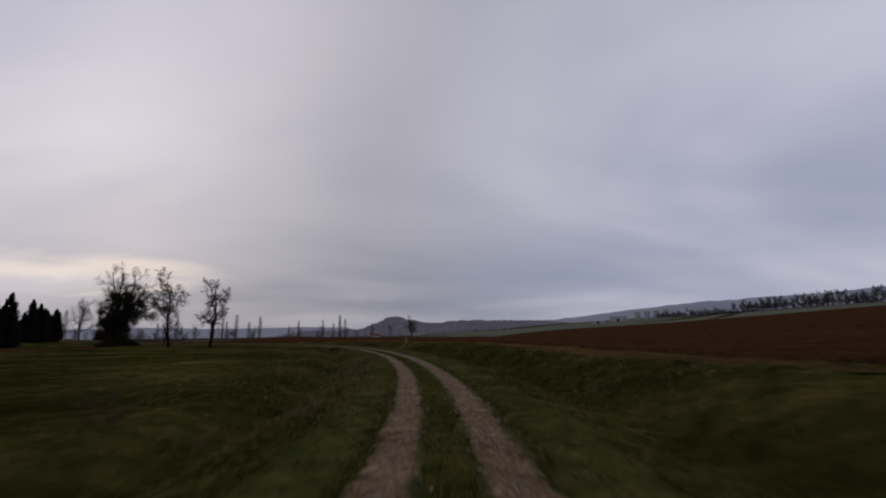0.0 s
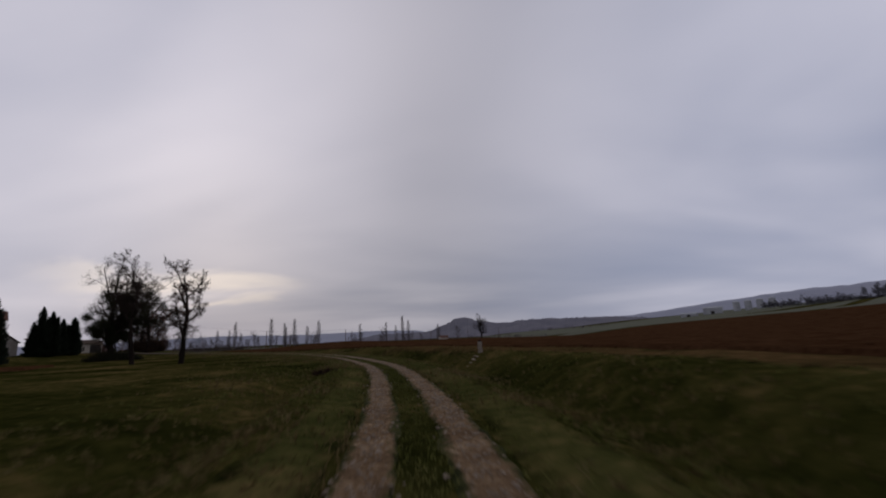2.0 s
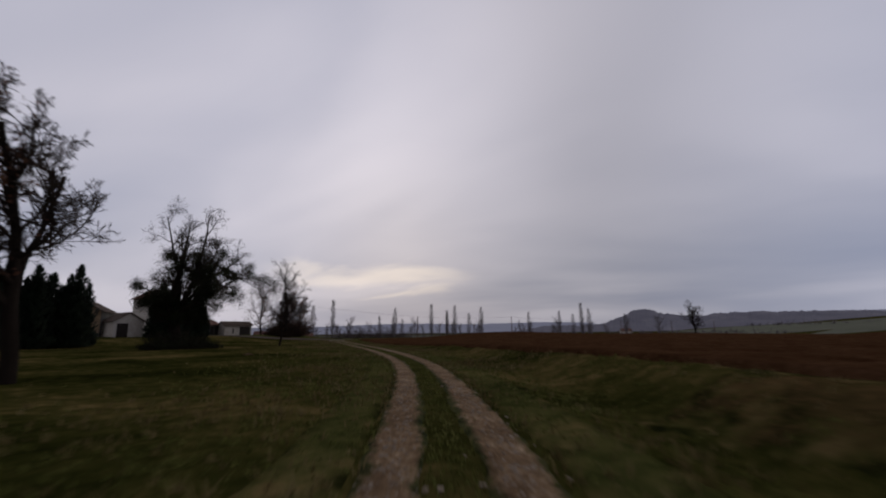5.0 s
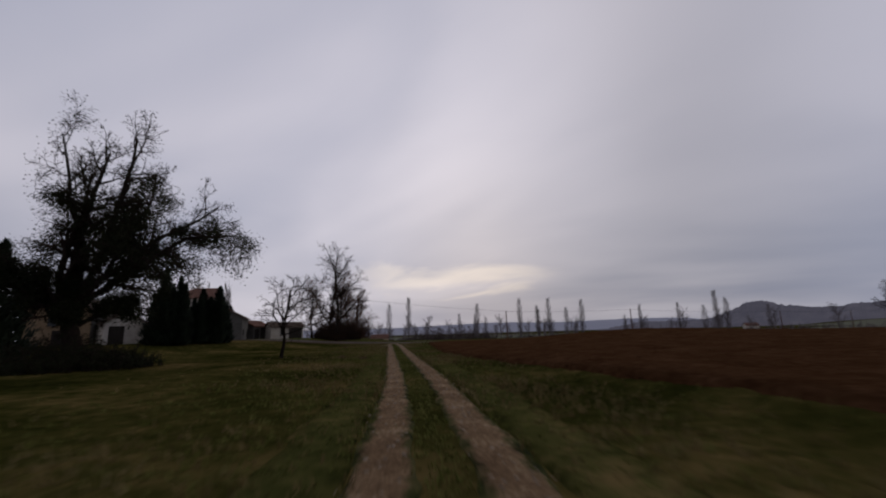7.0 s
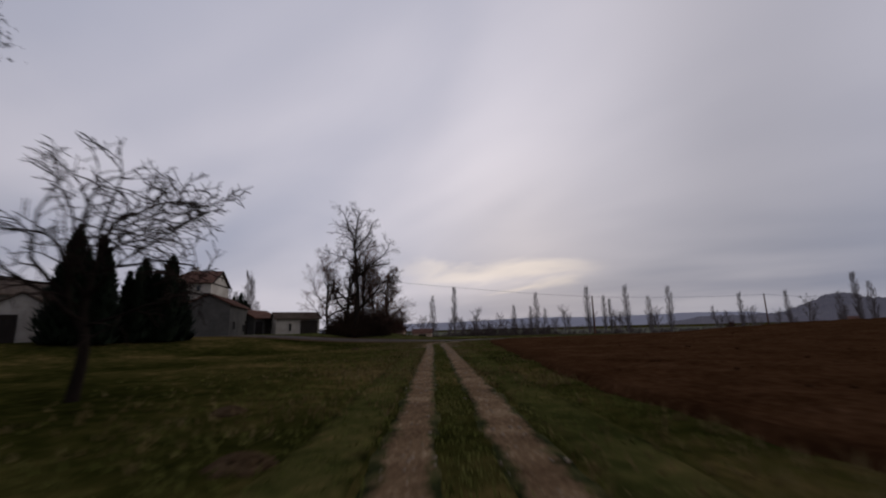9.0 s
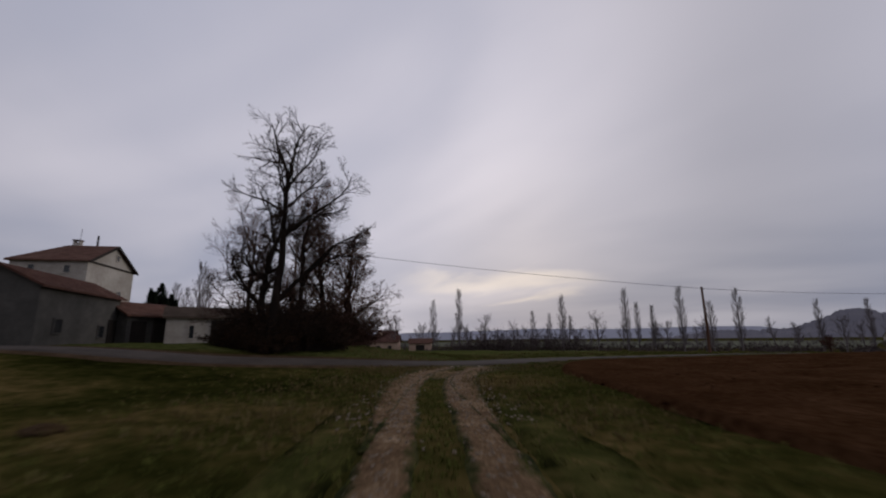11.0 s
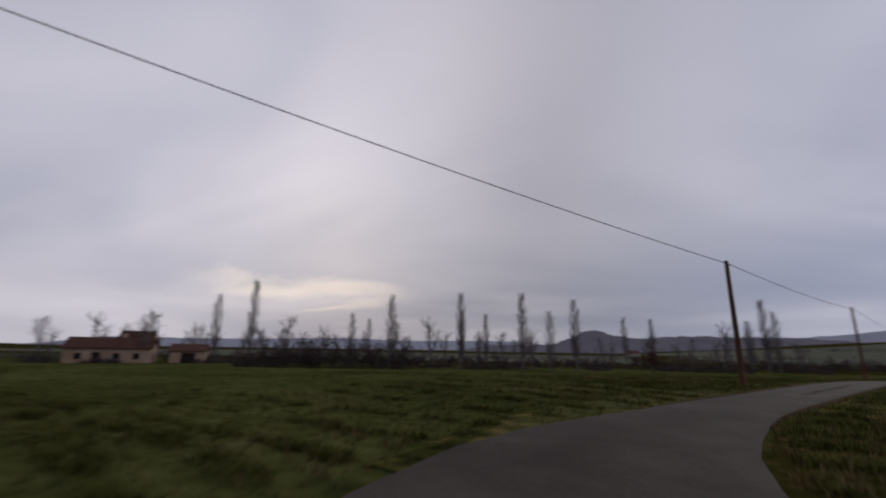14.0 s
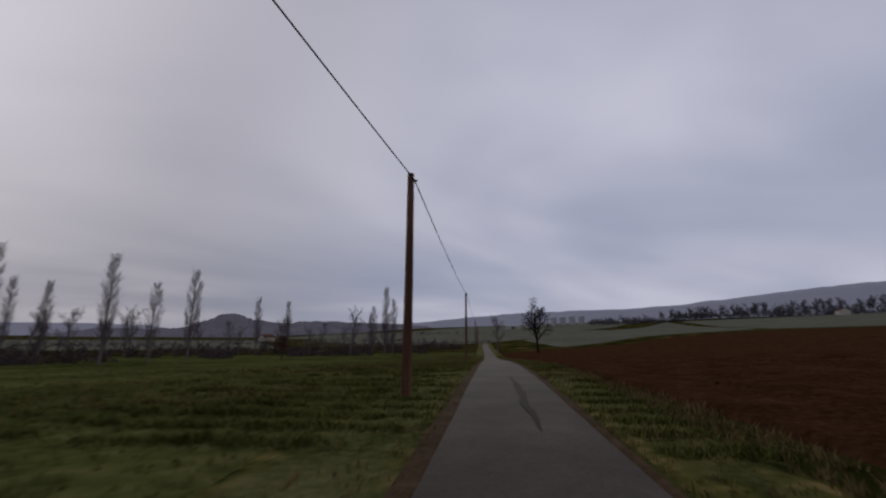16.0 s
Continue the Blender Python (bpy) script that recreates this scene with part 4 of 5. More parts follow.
# eastern row of tall trees on the slope
ep = {}
belt = [skeleton(330 + k, 8.6, 0.2, (13, 7, 4), (0.42, 0.5, 0.5), (34, 38, 40), 0.10, 0.0, 0.16, 0.25) for k in range(3)]
for i in range(96):
    x, y = 396 + 1.6 * i + 9 * math.sin(i * 3.1), 478 - 2.7 * i + 8 * math.sin(i * 1.7)
    k = i % 3
    m = on_land(x, y, 40 * i, 0.80 + 0.45 * (0.5 + 0.5 * math.sin(i * 2.1)) + 0.004 * i)
    if k in ep:
        copy_thing(ep[k], m)
    else:
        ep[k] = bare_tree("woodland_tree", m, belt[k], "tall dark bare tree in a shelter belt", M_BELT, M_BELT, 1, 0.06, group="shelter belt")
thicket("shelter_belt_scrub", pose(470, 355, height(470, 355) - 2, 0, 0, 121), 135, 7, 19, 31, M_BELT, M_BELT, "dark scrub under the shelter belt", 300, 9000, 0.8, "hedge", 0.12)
thicket("shelter_belt_scrub", pose(375, 490, height(375, 490) - 1, 0, 0, 150), 60, 7, 12, 35, M_BELT, M_BELT, "low wood running on from the shelter belt, greyed by painted haze", 200, 5000, 0.8, "hedge", 0.12)
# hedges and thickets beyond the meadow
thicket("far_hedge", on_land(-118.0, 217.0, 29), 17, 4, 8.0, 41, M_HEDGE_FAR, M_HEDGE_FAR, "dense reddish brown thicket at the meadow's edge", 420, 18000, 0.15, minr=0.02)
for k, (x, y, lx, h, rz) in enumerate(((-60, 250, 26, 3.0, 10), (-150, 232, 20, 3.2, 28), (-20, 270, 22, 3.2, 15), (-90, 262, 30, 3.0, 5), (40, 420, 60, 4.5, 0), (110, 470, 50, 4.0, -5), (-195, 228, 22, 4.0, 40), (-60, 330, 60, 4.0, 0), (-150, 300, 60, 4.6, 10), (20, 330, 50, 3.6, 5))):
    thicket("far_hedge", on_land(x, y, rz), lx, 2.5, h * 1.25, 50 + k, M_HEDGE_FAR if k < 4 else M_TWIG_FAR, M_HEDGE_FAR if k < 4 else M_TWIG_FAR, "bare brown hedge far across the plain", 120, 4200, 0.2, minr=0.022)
# more far trees between the hedges
for i in range(34):
    x, y = -230 + 6.6 * i + 7 * math.sin(i * 2.7), 262 + 22 * math.sin(i * 1.3) + 0.25 * i
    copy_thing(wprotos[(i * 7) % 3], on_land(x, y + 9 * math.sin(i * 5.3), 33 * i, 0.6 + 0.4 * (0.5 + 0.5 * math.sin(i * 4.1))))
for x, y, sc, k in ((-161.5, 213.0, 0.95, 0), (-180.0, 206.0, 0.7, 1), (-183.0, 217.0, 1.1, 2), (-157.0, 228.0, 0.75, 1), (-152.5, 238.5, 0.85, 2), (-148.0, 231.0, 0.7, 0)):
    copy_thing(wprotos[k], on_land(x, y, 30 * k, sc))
# russet tree and bushes below the poplars
bare_tree("hawthorn", on_land(-58.5, 231.0), skeleton(97, 3.2, 0.14, (12, 8, 6), (0.6, 0.5, 0.5), (55, 48, 45), 0.08, 0.0, 0.22, 0.25), "small round russet thorn tree in the meadow", M_TWIG_RED, M_TWIG_RED, 1, 0.02, leaf=(M_DEADLEAF, 0.12, 0.5, 12, 0.6, 1, -1.0))
for k, (x, y, l, h) in enumerate(((-44, 243, 5, 2.4), (-52, 244, 4, 2.0), (-86, 231, 5, 2.8), (-92, 229, 4, 2.4), (-100, 229, 5, 2.6), (-68, 240, 5, 2.2), (-27, 252, 6, 2.6), (8, 300, 8, 3.0), (-14, 282, 6, 2.6), (-178, 203, 5, 2.2), (-165, 206, 3, 1.6), (-152, 222, 4, 2.0))):
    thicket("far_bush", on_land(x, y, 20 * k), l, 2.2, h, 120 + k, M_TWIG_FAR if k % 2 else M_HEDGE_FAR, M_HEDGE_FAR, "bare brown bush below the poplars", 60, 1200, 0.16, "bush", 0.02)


# ---- farm buildings ----
def opening(parent, x, y, z, w, h, along, mat, label, frame_mat, kind="window"):
    """A framed window or door set in a wall. along: the wall's way, 0 for x, 1 for y."""
    d = 0.05
    ob = part(kind, box_bm(-w / 2, w / 2, -d, d, 0, h, 0.01), mat, parent, label)
    fr = bmesh.new()
    t = 0.09
    for a, b, c, e in ((-w / 2 - t, -w / 2, 0, h), (w / 2, w / 2 + t, 0, h), (-w / 2 - t, w / 2 + t, h, h + t), (-w / 2 - t, w / 2 + t, -t, 0)):
        q = box_bm(a, b, -d - 0.03, d + 0.03, c, e)
        me = bpy.data.meshes.new("tmp")
        q.to_mesh(me)
        q.free()
        fr.from_mesh(me)
        bpy.data.meshes.remove(me)
    f = part("frame", fr, frame_mat, ob)
    ob.matrix_basis = pose(x, y, z, 0, 0, 90 * along)
    return ob


def gabled(name, m, length, width, eave, ridge_h, wall, roof, label, category, over=0.4, openings=(), chimneys=(), hip=0.0):
    """A gabled building: local x along the ridge, the front gable at +x."""
    root = empty(name, m, label, category)
    bm = bmesh.new()
    l, w = length / 2, width / 2
    ends = []
    for x, inset in ((-l, hip), (l, 0.0)):
        ends.append([bm.verts.new(p) for p in ((x, -w, -0.5), (x, w, -0.5), (x, w, eave - 0.03), (x + inset, 0, ridge_h - 0.08), (x, -w, eave - 0.03))])
    e0 = ends[0]
    bm.faces.new((e0[4], e0[2], e0[1], e0[0]))
    bm.faces.new((e0[4], e0[3], e0[2]))
    bm.faces.new(ends[1])
    for i in range(5):
        j = (i + 1) % 5
        bm.faces.new((ends[0][i], ends[0][j], ends[1][j], ends[1][i]))
    bmesh.ops.recalc_face_normals(bm, faces=bm.faces)
    part("wall", bm, wall, root)
    slope = (ridge_h - eave) / w
    for sgn in (-1, 1):
        bm = bmesh.new()
        y1, z1 = sgn * (w + over), eave - over * slope
        rows, prof = 9, []
        for r in range(rows):  # stepped courses of tiles
            for q, lift in ((r / rows, 0.17), ((r + 0.97) / rows, 0.10)):
                prof.append((y1 * (1 - q), z1 + (ridge_h - z1) * q + lift))
        prof += [(0.0, ridge_h + 0.10), (0.0, ridge_h - 0.03), (y1, z1 - 0.02)]
        a_ring = [bm.verts.new((-l - over + (hip + over) * (1 - abs(p[0] / y1)) * (hip > 0), *p)) for p in prof]
        b_ring = [bm.verts.new((l + over, *p)) for p in prof]
        bm.faces.new(a_ring)
        bm.faces.new(b_ring[::-1])
        for i in range(len(prof)):
            j = (i + 1) % len(prof)
            bm.faces.new((a_ring[i], a_ring[j], b_ring[j], b_ring[i]))
        bmesh.ops.recalc_face_normals(bm, faces=bm.faces)
        part("roof", bm, roof, root)
    if hip:
        bm = bmesh.new()
        y1, z1 = w + over, eave - over * slope
        top = [bm.verts.new(p) for p in ((-l - over, -y1, z1 + 0.17), (-l - over, y1, z1 + 0.17), (-l + hip, 0, ridge_h + 0.11))]
        low = [bm.verts.new(p.co - Vector((0, 0, 0.16))) for p in top]
        bm.faces.new(top)
        bm.faces.new(low[::-1])
        for i in range(3):
            bm.faces.new((top[i], low[i], low[(i + 1) % 3], top[(i + 1) % 3]))
        bmesh.ops.recalc_face_normals(bm, faces=bm.faces)
        part("roof", bm, roof, root)
    for x, y, h in chimneys:
        c = part("chimney", box_bm(x - 0.38, x + 0.38, y - 0.32, y + 0.32, ridge_h - 1.2, ridge_h + h, 0.03), wall, root)
        for dx in (-0.3, 0.3):
            part("cap_pier", box_bm(x + dx - 0.07, x + dx + 0.07, y - 0.28, y + 0.28, ridge_h + h + 0.003, ridge_h + h + 0.26), wall, c)
        part("chimney_cap", box_bm(x - 0.44, x + 0.44, y - 0.38, y + 0.38, ridge_h + h + 0.264, ridge_h + h + 0.36), M_TILE, c)
    for face, u, z, ow, oh, kind in openings:
        dark = M_DARK if kind != "window" else M_GLASS
        if face == "+x":
            opening(root, l + 0.02, u, z, ow, oh, 1, dark, "", wall if kind == "window" else M_DARK, kind)
        elif face == "-y":
            opening(root, u, -w - 0.02, z, ow, oh, 0, dark, "", wall if kind == "window" else M_DARK, kind)
        elif face == "+y":
            opening(root, u, w + 0.02, z, ow, oh, 0, dark, "", wall if kind == "window" else M_DARK, kind)
    return root


def site(x, y, rz, dz=0.0):
    return pose(x, y, height(x, y, False) + dz, 0, 0, rz)


farm = gabled("farmhouse", site(-122.0, 128.4, 52, 0.5), 7.4, 9.3, 8.3, 10.7, M_WALL, M_TILE, "two-storey white rendered farmhouse with red tile roof", "house", 0.35,
              (("+x", 0.7, 9.1, 0.5, 0.6, "window"), ("-y", -1.6, 6.9, 0.6, 0.8, "window"), ("-y", 1.8, 6.9, 0.6, 0.8, "window"), ("+x", 1.8, 5.0, 0.7, 0.5, "window"), ("+x", -2.0, 2.6, 0.8, 1.1, "window")), ((-0.6, 0.3, 0.45),), hip=2.4)
part("string_course", box_bm(3.705, 3.80, -4.7, 4.7, 8.10, 8.28), M_DARK, farm, "dark timber band across the gable")
for sgn in (-1, 1):  # dark boards along the gable's verges
    bm = bmesh.new()
    y1, z1, k = sgn * 5.0, 8.3 - 0.35 * 0.516, 0.2
    ring = [[bm.verts.new(p) for p in ((x, y1, z1 - k), (x, y1, z1 + 0.10), (x, 0, 10.82), (x, 0, 10.82 - k - 0.10))] for x in (4.055, 4.12)]
    bm.faces.new(ring[0])
    bm.faces.new(ring[1][::-1])
    for i in range(4):
        bm.faces.new((ring[0][i], ring[1][i], ring[1][(i + 1) % 4], ring[0][(i + 1) % 4]))
    bmesh.ops.recalc_face_normals(bm, faces=bm.faces)
    part("verge_board", bm, M_DARK, farm)
for nm, x, y, z0, z1, r in (("flue_pipe", 1.5, 0.3, 10.3, 12.1, 0.11), ("aerial_mast", -0.6, 0.62, 10.2, 13.0, 0.025)):
    pipe = part(nm, bmesh.new(), M_DARK, farm)
    v, f = tubes([[(Vector((x, y, z0)), r), (Vector((x, y, z1)), r), (Vector((x, y, z1 + 0.01)), r * 0.3)]], 8)
    pipe.data.from_pydata([tuple(p) for p in v], [], f)
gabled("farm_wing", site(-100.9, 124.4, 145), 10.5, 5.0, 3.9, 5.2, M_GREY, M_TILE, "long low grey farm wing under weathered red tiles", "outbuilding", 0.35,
       (("-y", 2.6, 0.5, 0.8, 0.9, "window"), ("-y", 4.2, 0.0, 1.0, 1.9, "door"), ("-y", -3.0, 0.8, 0.8, 0.9, "window")))
# the wide door slab is dark to stand for shade inside the open bay
gabled("lean_to_shed", site(-105.6, 131.2, 118), 5.2, 4.2, 2.5, 3.6, M_GREY, M_TILE, "small grey outbuilding with a red tile roof, dark panel for its shaded bay", "outbuilding", 0.4, (("-y", 1.2, 0.0, 2.4, 2.1, "door"), ("-y", -1.5, 0.0, 1.2, 1.8, "door")))
# the 2.4 m door is a flat dark panel in place of a shaded recess
gabled("garden_shed", site(-101.4, 135.9, 73), 6.4, 3.8, 2.3, 3.2, M_WALL, M_TILE_OLD, "low white shed with mossy brown roof beside the trees", "shed", 0.3, (("-y", -1.2, 0.4, 0.35, 1.1, "window"), ("-y", 1.6, 0.0, 2.4, 1.9, "door")))
gabled("stone_barn", site(-98.0, 102.4, -38), 12.4, 7.2, 4.3, 6.3, M_OCHRE, M_TILE_OLD, "long ochre barn with a dark sagging tile roof", "barn", 0.4, (("+x", -0.4, 2.3, 0.9, 1.2, "window"), ("+x", 0.8, 0.0, 2.0, 1.7, "door"), ("+y", 3.5, 1.2, 0.8, 1.0, "window")))
# a thin skin makes the barn's long side a darker grey than its gable
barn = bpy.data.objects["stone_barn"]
part("side_wall", box_bm(-6.15, 6.15, 3.604, 3.66, -0.5, 4.2), M_GREY, barn, "dark grey long side")
gabled("barn_annex", site(-90.0, 104.4, -6), 4.4, 4.4, 2.6, 4.0, M_WALL, M_TILE_OLD, "small white gabled annex with a dark doorway", "outbuilding", 0.25, (("+x", -0.9, 0.0, 1.4, 2.1, "door"),))
# villa across the meadow
villa = gabled("villa", site(-168.5, 211.0, 42), 15, 8.5, 3.2, 5.2, M_PINK, M_TILE, "low pale pinkish villa with a red tile roof", "house", 0.5,
               (("-y", -5, 0.8, 1.2, 1.2, "window"), ("-y", -2, 0.0, 1.2, 2.1, "door"), ("-y", 1.5, 0.8, 1.2, 1.2, "window"), ("-y", 5, 0.8, 1.2, 1.2, "window"), ("+x", 0, 0.8, 1.2, 1.2, "window")), ((1.5, 0.6, 0.8),))
gabled("villa_garage", site(-158.0, 221.0, 42), 7, 6.5, 2.7, 4.1, M_PINK, M_TILE, "low pale pinkish garage wing with red tiles", "outbuilding", 0.4, (("-y", 0, 0.0, 2.6, 2.1, "door"),))
gabled("villa_tower", site(-170.5, 217.8, 42), 6, 6, 5.3, 6.9, M_PINK, M_TILE, "raised pale pinkish upper storey under red tiles", "house", 0.4, (("-y", 0, 4.0, 1.0, 0.9, "window"),))
# far white farmsteads
for x, y, rz, l, e in ((-30, 520, 20, 9, 3.0), (440, 330, 40, 10, 4.0)):
    gabled("distant_farmhouse", site(x, y, rz), l, 8, e, e + 2.2, M_WALL, M_TILE, "distant white farmhouse with a tiled roof", "house")


# ---- silos ----
def silo(m):
    root = empty("grain_silo", m @ Matrix.Scale(1.15, 4), "tall pale cylindrical metal grain silo", "silo", "silo row")
    bm = bmesh.new()
    bmesh.ops.create_cone(bm, cap_ends=True, segments=24, radius1=3.4, radius2=3.4, depth=10.5, matrix=Matrix.Translation((0, 0, 5.05)))
    part("shell", bm, M_SILO, root)
    bm = bmesh.new()
    bmesh.ops.create_cone(bm, cap_ends=True, segments=24, radius1=3.5, radius2=0.5, depth=1.6, matrix=Matrix.Translation((0, 0, 11.1)))
    part("roof", bm, M_SILO, root)
    return root


first = silo(site(350, 613, 0))
for k in range(1, 4):
    copy_thing(first, site(350 + 10.5 * k, 613 - 7.0 * k, 0))
gabled("silo_hall", site(328, 629, -34), 22, 12, 8, 10, M_SILO, M_SILO, "pale hall beside the silos", "hall", 0.3, (("-y", 0, 0, 4, 4, "door"),))
gabled("silo_hall", site(304, 645, -34), 20, 12, 4, 6, M_SILO, M_SILO, "long low pale store beside the silos", "hall", 0.3, (("-y", 0, 0, 4, 3, "door"),))


# ---- telephone line ----
def pole(x, y, h, label="weathered brown wooden telephone pole"):
    z = height(x, y)
    root = empty("telephone_pole", pose(x, y, z), label, "pole", "telephone line")
    v, f = tubes([[(Vector((0, 0, -0.3)), 0.125), (Vector((0.01, 0, h * 0.5)), 0.105), (Vector((0.0, 0.01, h)), 0.085), (Vector((0, 0.01, h + 0.03)), 0.02)]], 12)
    fast_object("shaft", v, f, M_POLE, root, smooth=True)
    bm = bmesh.new()
    bmesh.ops.create_cone(bm, cap_ends=True, segments=8, radius1=0.035, radius2=0.025, depth=0.14, matrix=Matrix.Translation((0.11, 0, h - 0.18)) @ Matrix.Rotation(1.2, 4, "Y"))
    part("insulator", bm, M_WIRE, root)
    return Vector((x + 0.1, y, z + h - 0.15))


heads = [pole(-89.0, 137.9, 7.8), pole(-65.15, 162.9, 5.65), pole(-47.2, 189.9, 6.7), pole(-18.6, 233.4, 7.3), pole(-1.0, 260.4, 7.3), pole(17.0, 288.0, 7.3)]
for a, b in zip(heads, heads[1:]):
    pts = []
    for i in range(25):
        u = i / 24
        p = a.lerp(b, u)
        p.z -= (a - b).length * 0.0075 * 4 * u * (1 - u)
        pts.append((p, 0.016))
    v, f = tubes([pts], 5)
    tagged(fast_object("telephone_cable", v, f, M_WIRE, smooth=True), "black telephone cable slung between two poles", "cable", "telephone cables")

# ---- marker stone at the bend ----
bm = bmesh.new()
bmesh.ops.create_cube(bm, size=1.0, matrix=Matrix.Translation((0, 0, 0.42)) @ Matrix.Diagonal((0.30, 0.24, 0.95, 1)))
bmesh.ops.subdivide_edges(bm, edges=list(bm.edges), cuts=2, use_grid_fill=True)
for vtx in bm.verts:
    vtx.co += Vector((noise.noise(vtx.co * 3), noise.noise(vtx.co * 3 + Vector((5, 0, 0))), noise.noise(vtx.co * 3 + Vector((0, 7, 0))))) * 0.05
marker = empty("marker_stone", pose(0.6, 51.5, height(0.6, 51.5), 4, -5, 20) @ Matrix.Scale(0.66, 4), "rough pale concrete marker stone on the grassy bank", "marker stone")
part("block", bm, M_POST, marker)
bm = bmesh.new()
bmesh.ops.create_icosphere(bm, subdivisions=2, radius=0.16, matrix=Matrix.Translation((0.02, 0.02, 0.98)) @ Matrix.Diagonal((1, 1, 0.6, 1)))
for vtx in bm.verts:
    vtx.co += Vector((noise.noise(vtx.co * 7), noise.noise(vtx.co * 7 + Vector((3, 0, 0))), 0)) * 0.05
part("lichen_cap", bm, M_SCRUB, marker, "dark weathered moss cap")


def boulder(x, y, r, seed, label, flat=0.5):
    bm = bmesh.new()
    bmesh.ops.create_icosphere(bm, subdivisions=2, radius=r)
    for vtx in bm.verts:
        n = vtx.co.normalized()
        vtx.co += n * r * 0.45 * noise.noise(n * 1.7 + Vector((seed, 0, 0)))
        vtx.co.z *= flat
    me = bpy.data.meshes.new("stone")
    bm.to_mesh(me)
    bm.free()
    me.materials.append(M_STONE)
    ob = new("stone", me)
    ob.matrix_world = pose(x, y, height(x, y) + r * flat * 0.3, 0, 0, seed * 40)
    return tagged(ob, label, "stone", "loose stones")


for k, (x, y, r) in enumerate(((0.28, 51.0, 0.12), (0.40, 50.7, 0.08), (0.15, 50.6, 0.10), (0.22, 50.3, 0.07), (0.0, 50.2, 0.09), (-0.15, 50.0, 0.06), (-70.6, 138.4, 0.12), (-71.4, 139.2, 0.09), (-24.6, 83.0, 0.06), (-21.5, 84.2, 0.05))):
    boulder(x, y, r, k + 1, "pale rough stone lying in the grass")

# ---- far fields ----


def patch(name, corners, mat, label, lift, nx=24, ny=10):
    (x0, y0), (x1, y1), (x2, y2), (x3, y3) = corners
    v, f = [], []
    for j in range(ny + 1):
        for i in range(nx + 1):
            a, b = i / nx, j / ny
            x = (x0 * (1 - a) + x1 * a) * (1 - b) + (x3 * (1 - a) + x2 * a) * b
            y = (y0 * (1 - a) + y1 * a) * (1 - b) + (y3 * (1 - a) + y2 * a) * b
            v.append((x, y, height(x, y, False) + (-1.2 if i in (0, nx) or j in (0, ny) else lift)))
            if i and j:
                q = j * (nx + 1) + i
                f.append((q - nx - 2, q - nx - 1, q, q - 1))
    return tagged(mesh_object(name, v, f, mat, smooth=True), label, "field", kind="structure")


patch("pale_field", ((-10, 330), (170, 300), (240, 480), (0, 560)), M_FROST_HAZE, "pale dry grass field beyond the lane", 0.35)
for quad in (((36, 268), (172, 261), (400, 480), (60, 326)), ((173, 261), (265, 194), (560, 190), (401, 480)), ((265, 193), (205, 58), (430, 50), (560, 189))):
    patch("pale_field", quad, M_FROST_HAZE, "pale green winter corn on the eastern slope", 0.4)
patch("pale_field", ((45, 330), (398, 484), (900, 1000), (-15, 1000)), M_FROST_HAZE, "pale winter fields below the eastern hills", 0.5)
patch("garden_plot", ((-64, 60), (-41, 65), (-48, 76), (-70, 73)), M_FIELD, "small dug plot of brown earth before the farm", 0.2)
# this sheet's pale colour imitates haze over the far plain
patch("pale_field", ((-420, 262), (-40, 272), (-20, 560), (-420, 560)), M_FROST_HAZE, "far field behind the poplars, paled by painted haze", 0.3)

# oily dark patch on the lane
v, f = [], []
for i in range(26):
    u = i / 25
    p = Vector((-64.9, 158.4)).lerp(Vector((-59.6, 166.2)), u)
    wd = 0.09 * math.sin(math.pi * u) ** 0.6 + 0.05 * noise.noise((i * 0.7, 0, 2))
    off = 0.02 + 0.12 * noise.noise((i * 0.2, 4, 0))
    for sgn in (-1, 1):
        x, y = p.x + 0.835 * (off + sgn * wd), p.y - 0.55 * (off + sgn * wd)
        v.append((x, y, height(x, y, False) + 0.078))
    if i:
        q = 2 * i
        f.append((q, q + 1, q - 1, q - 2)[::-1])
tagged(mesh_object("tar_patch", v, f, M_DAMP), "long dark tar stain on the lane", "road stain", kind="structure")


# ---- loose cover: grass, gravel, clods ----
def tufts(name, spots, mat, label, hmin, hmax, seed, blades=4, wid=0.011):
    rng = np.random.default_rng(seed)
    n = len(spots)
    c = np.repeat(np.array(spots), blades, 0)
    a = rng.uniform(0, 6.283, n * blades)
    r = rng.uniform(0, 0.07, n * blades)
    hgt = rng.uniform(hmin, hmax, n * blades)
    lean = rng.uniform(0.1, 0.9, n * blades)
    base = c + np.stack([np.cos(a) * r, np.sin(a) * r, -0.01 + 0 * a], 1)
    t = np.stack([-np.sin(a), np.cos(a), 0 * a], 1) * wid
    tip = base + np.stack([np.cos(a) * hgt * lean, np.sin(a) * hgt * lean, hgt], 1)
    mid = base + np.stack([np.cos(a) * hgt * lean * 0.3, np.sin(a) * hgt * lean * 0.3, hgt * 0.6], 1)
    v = np.stack([base - t, base + t, mid + t * 0.7, mid - t * 0.7, tip], 1).reshape(-1, 3)
    k = np.arange(n * blades) * 5
    f = np.concatenate([np.stack([k, k + 1, k + 2], 1), np.stack([k, k + 2, k + 3], 1), np.stack([k + 3, k + 2, k + 4], 1)])
    return tagged(fast_object(name, v, f, mat), label, "grass", kind="stuff")


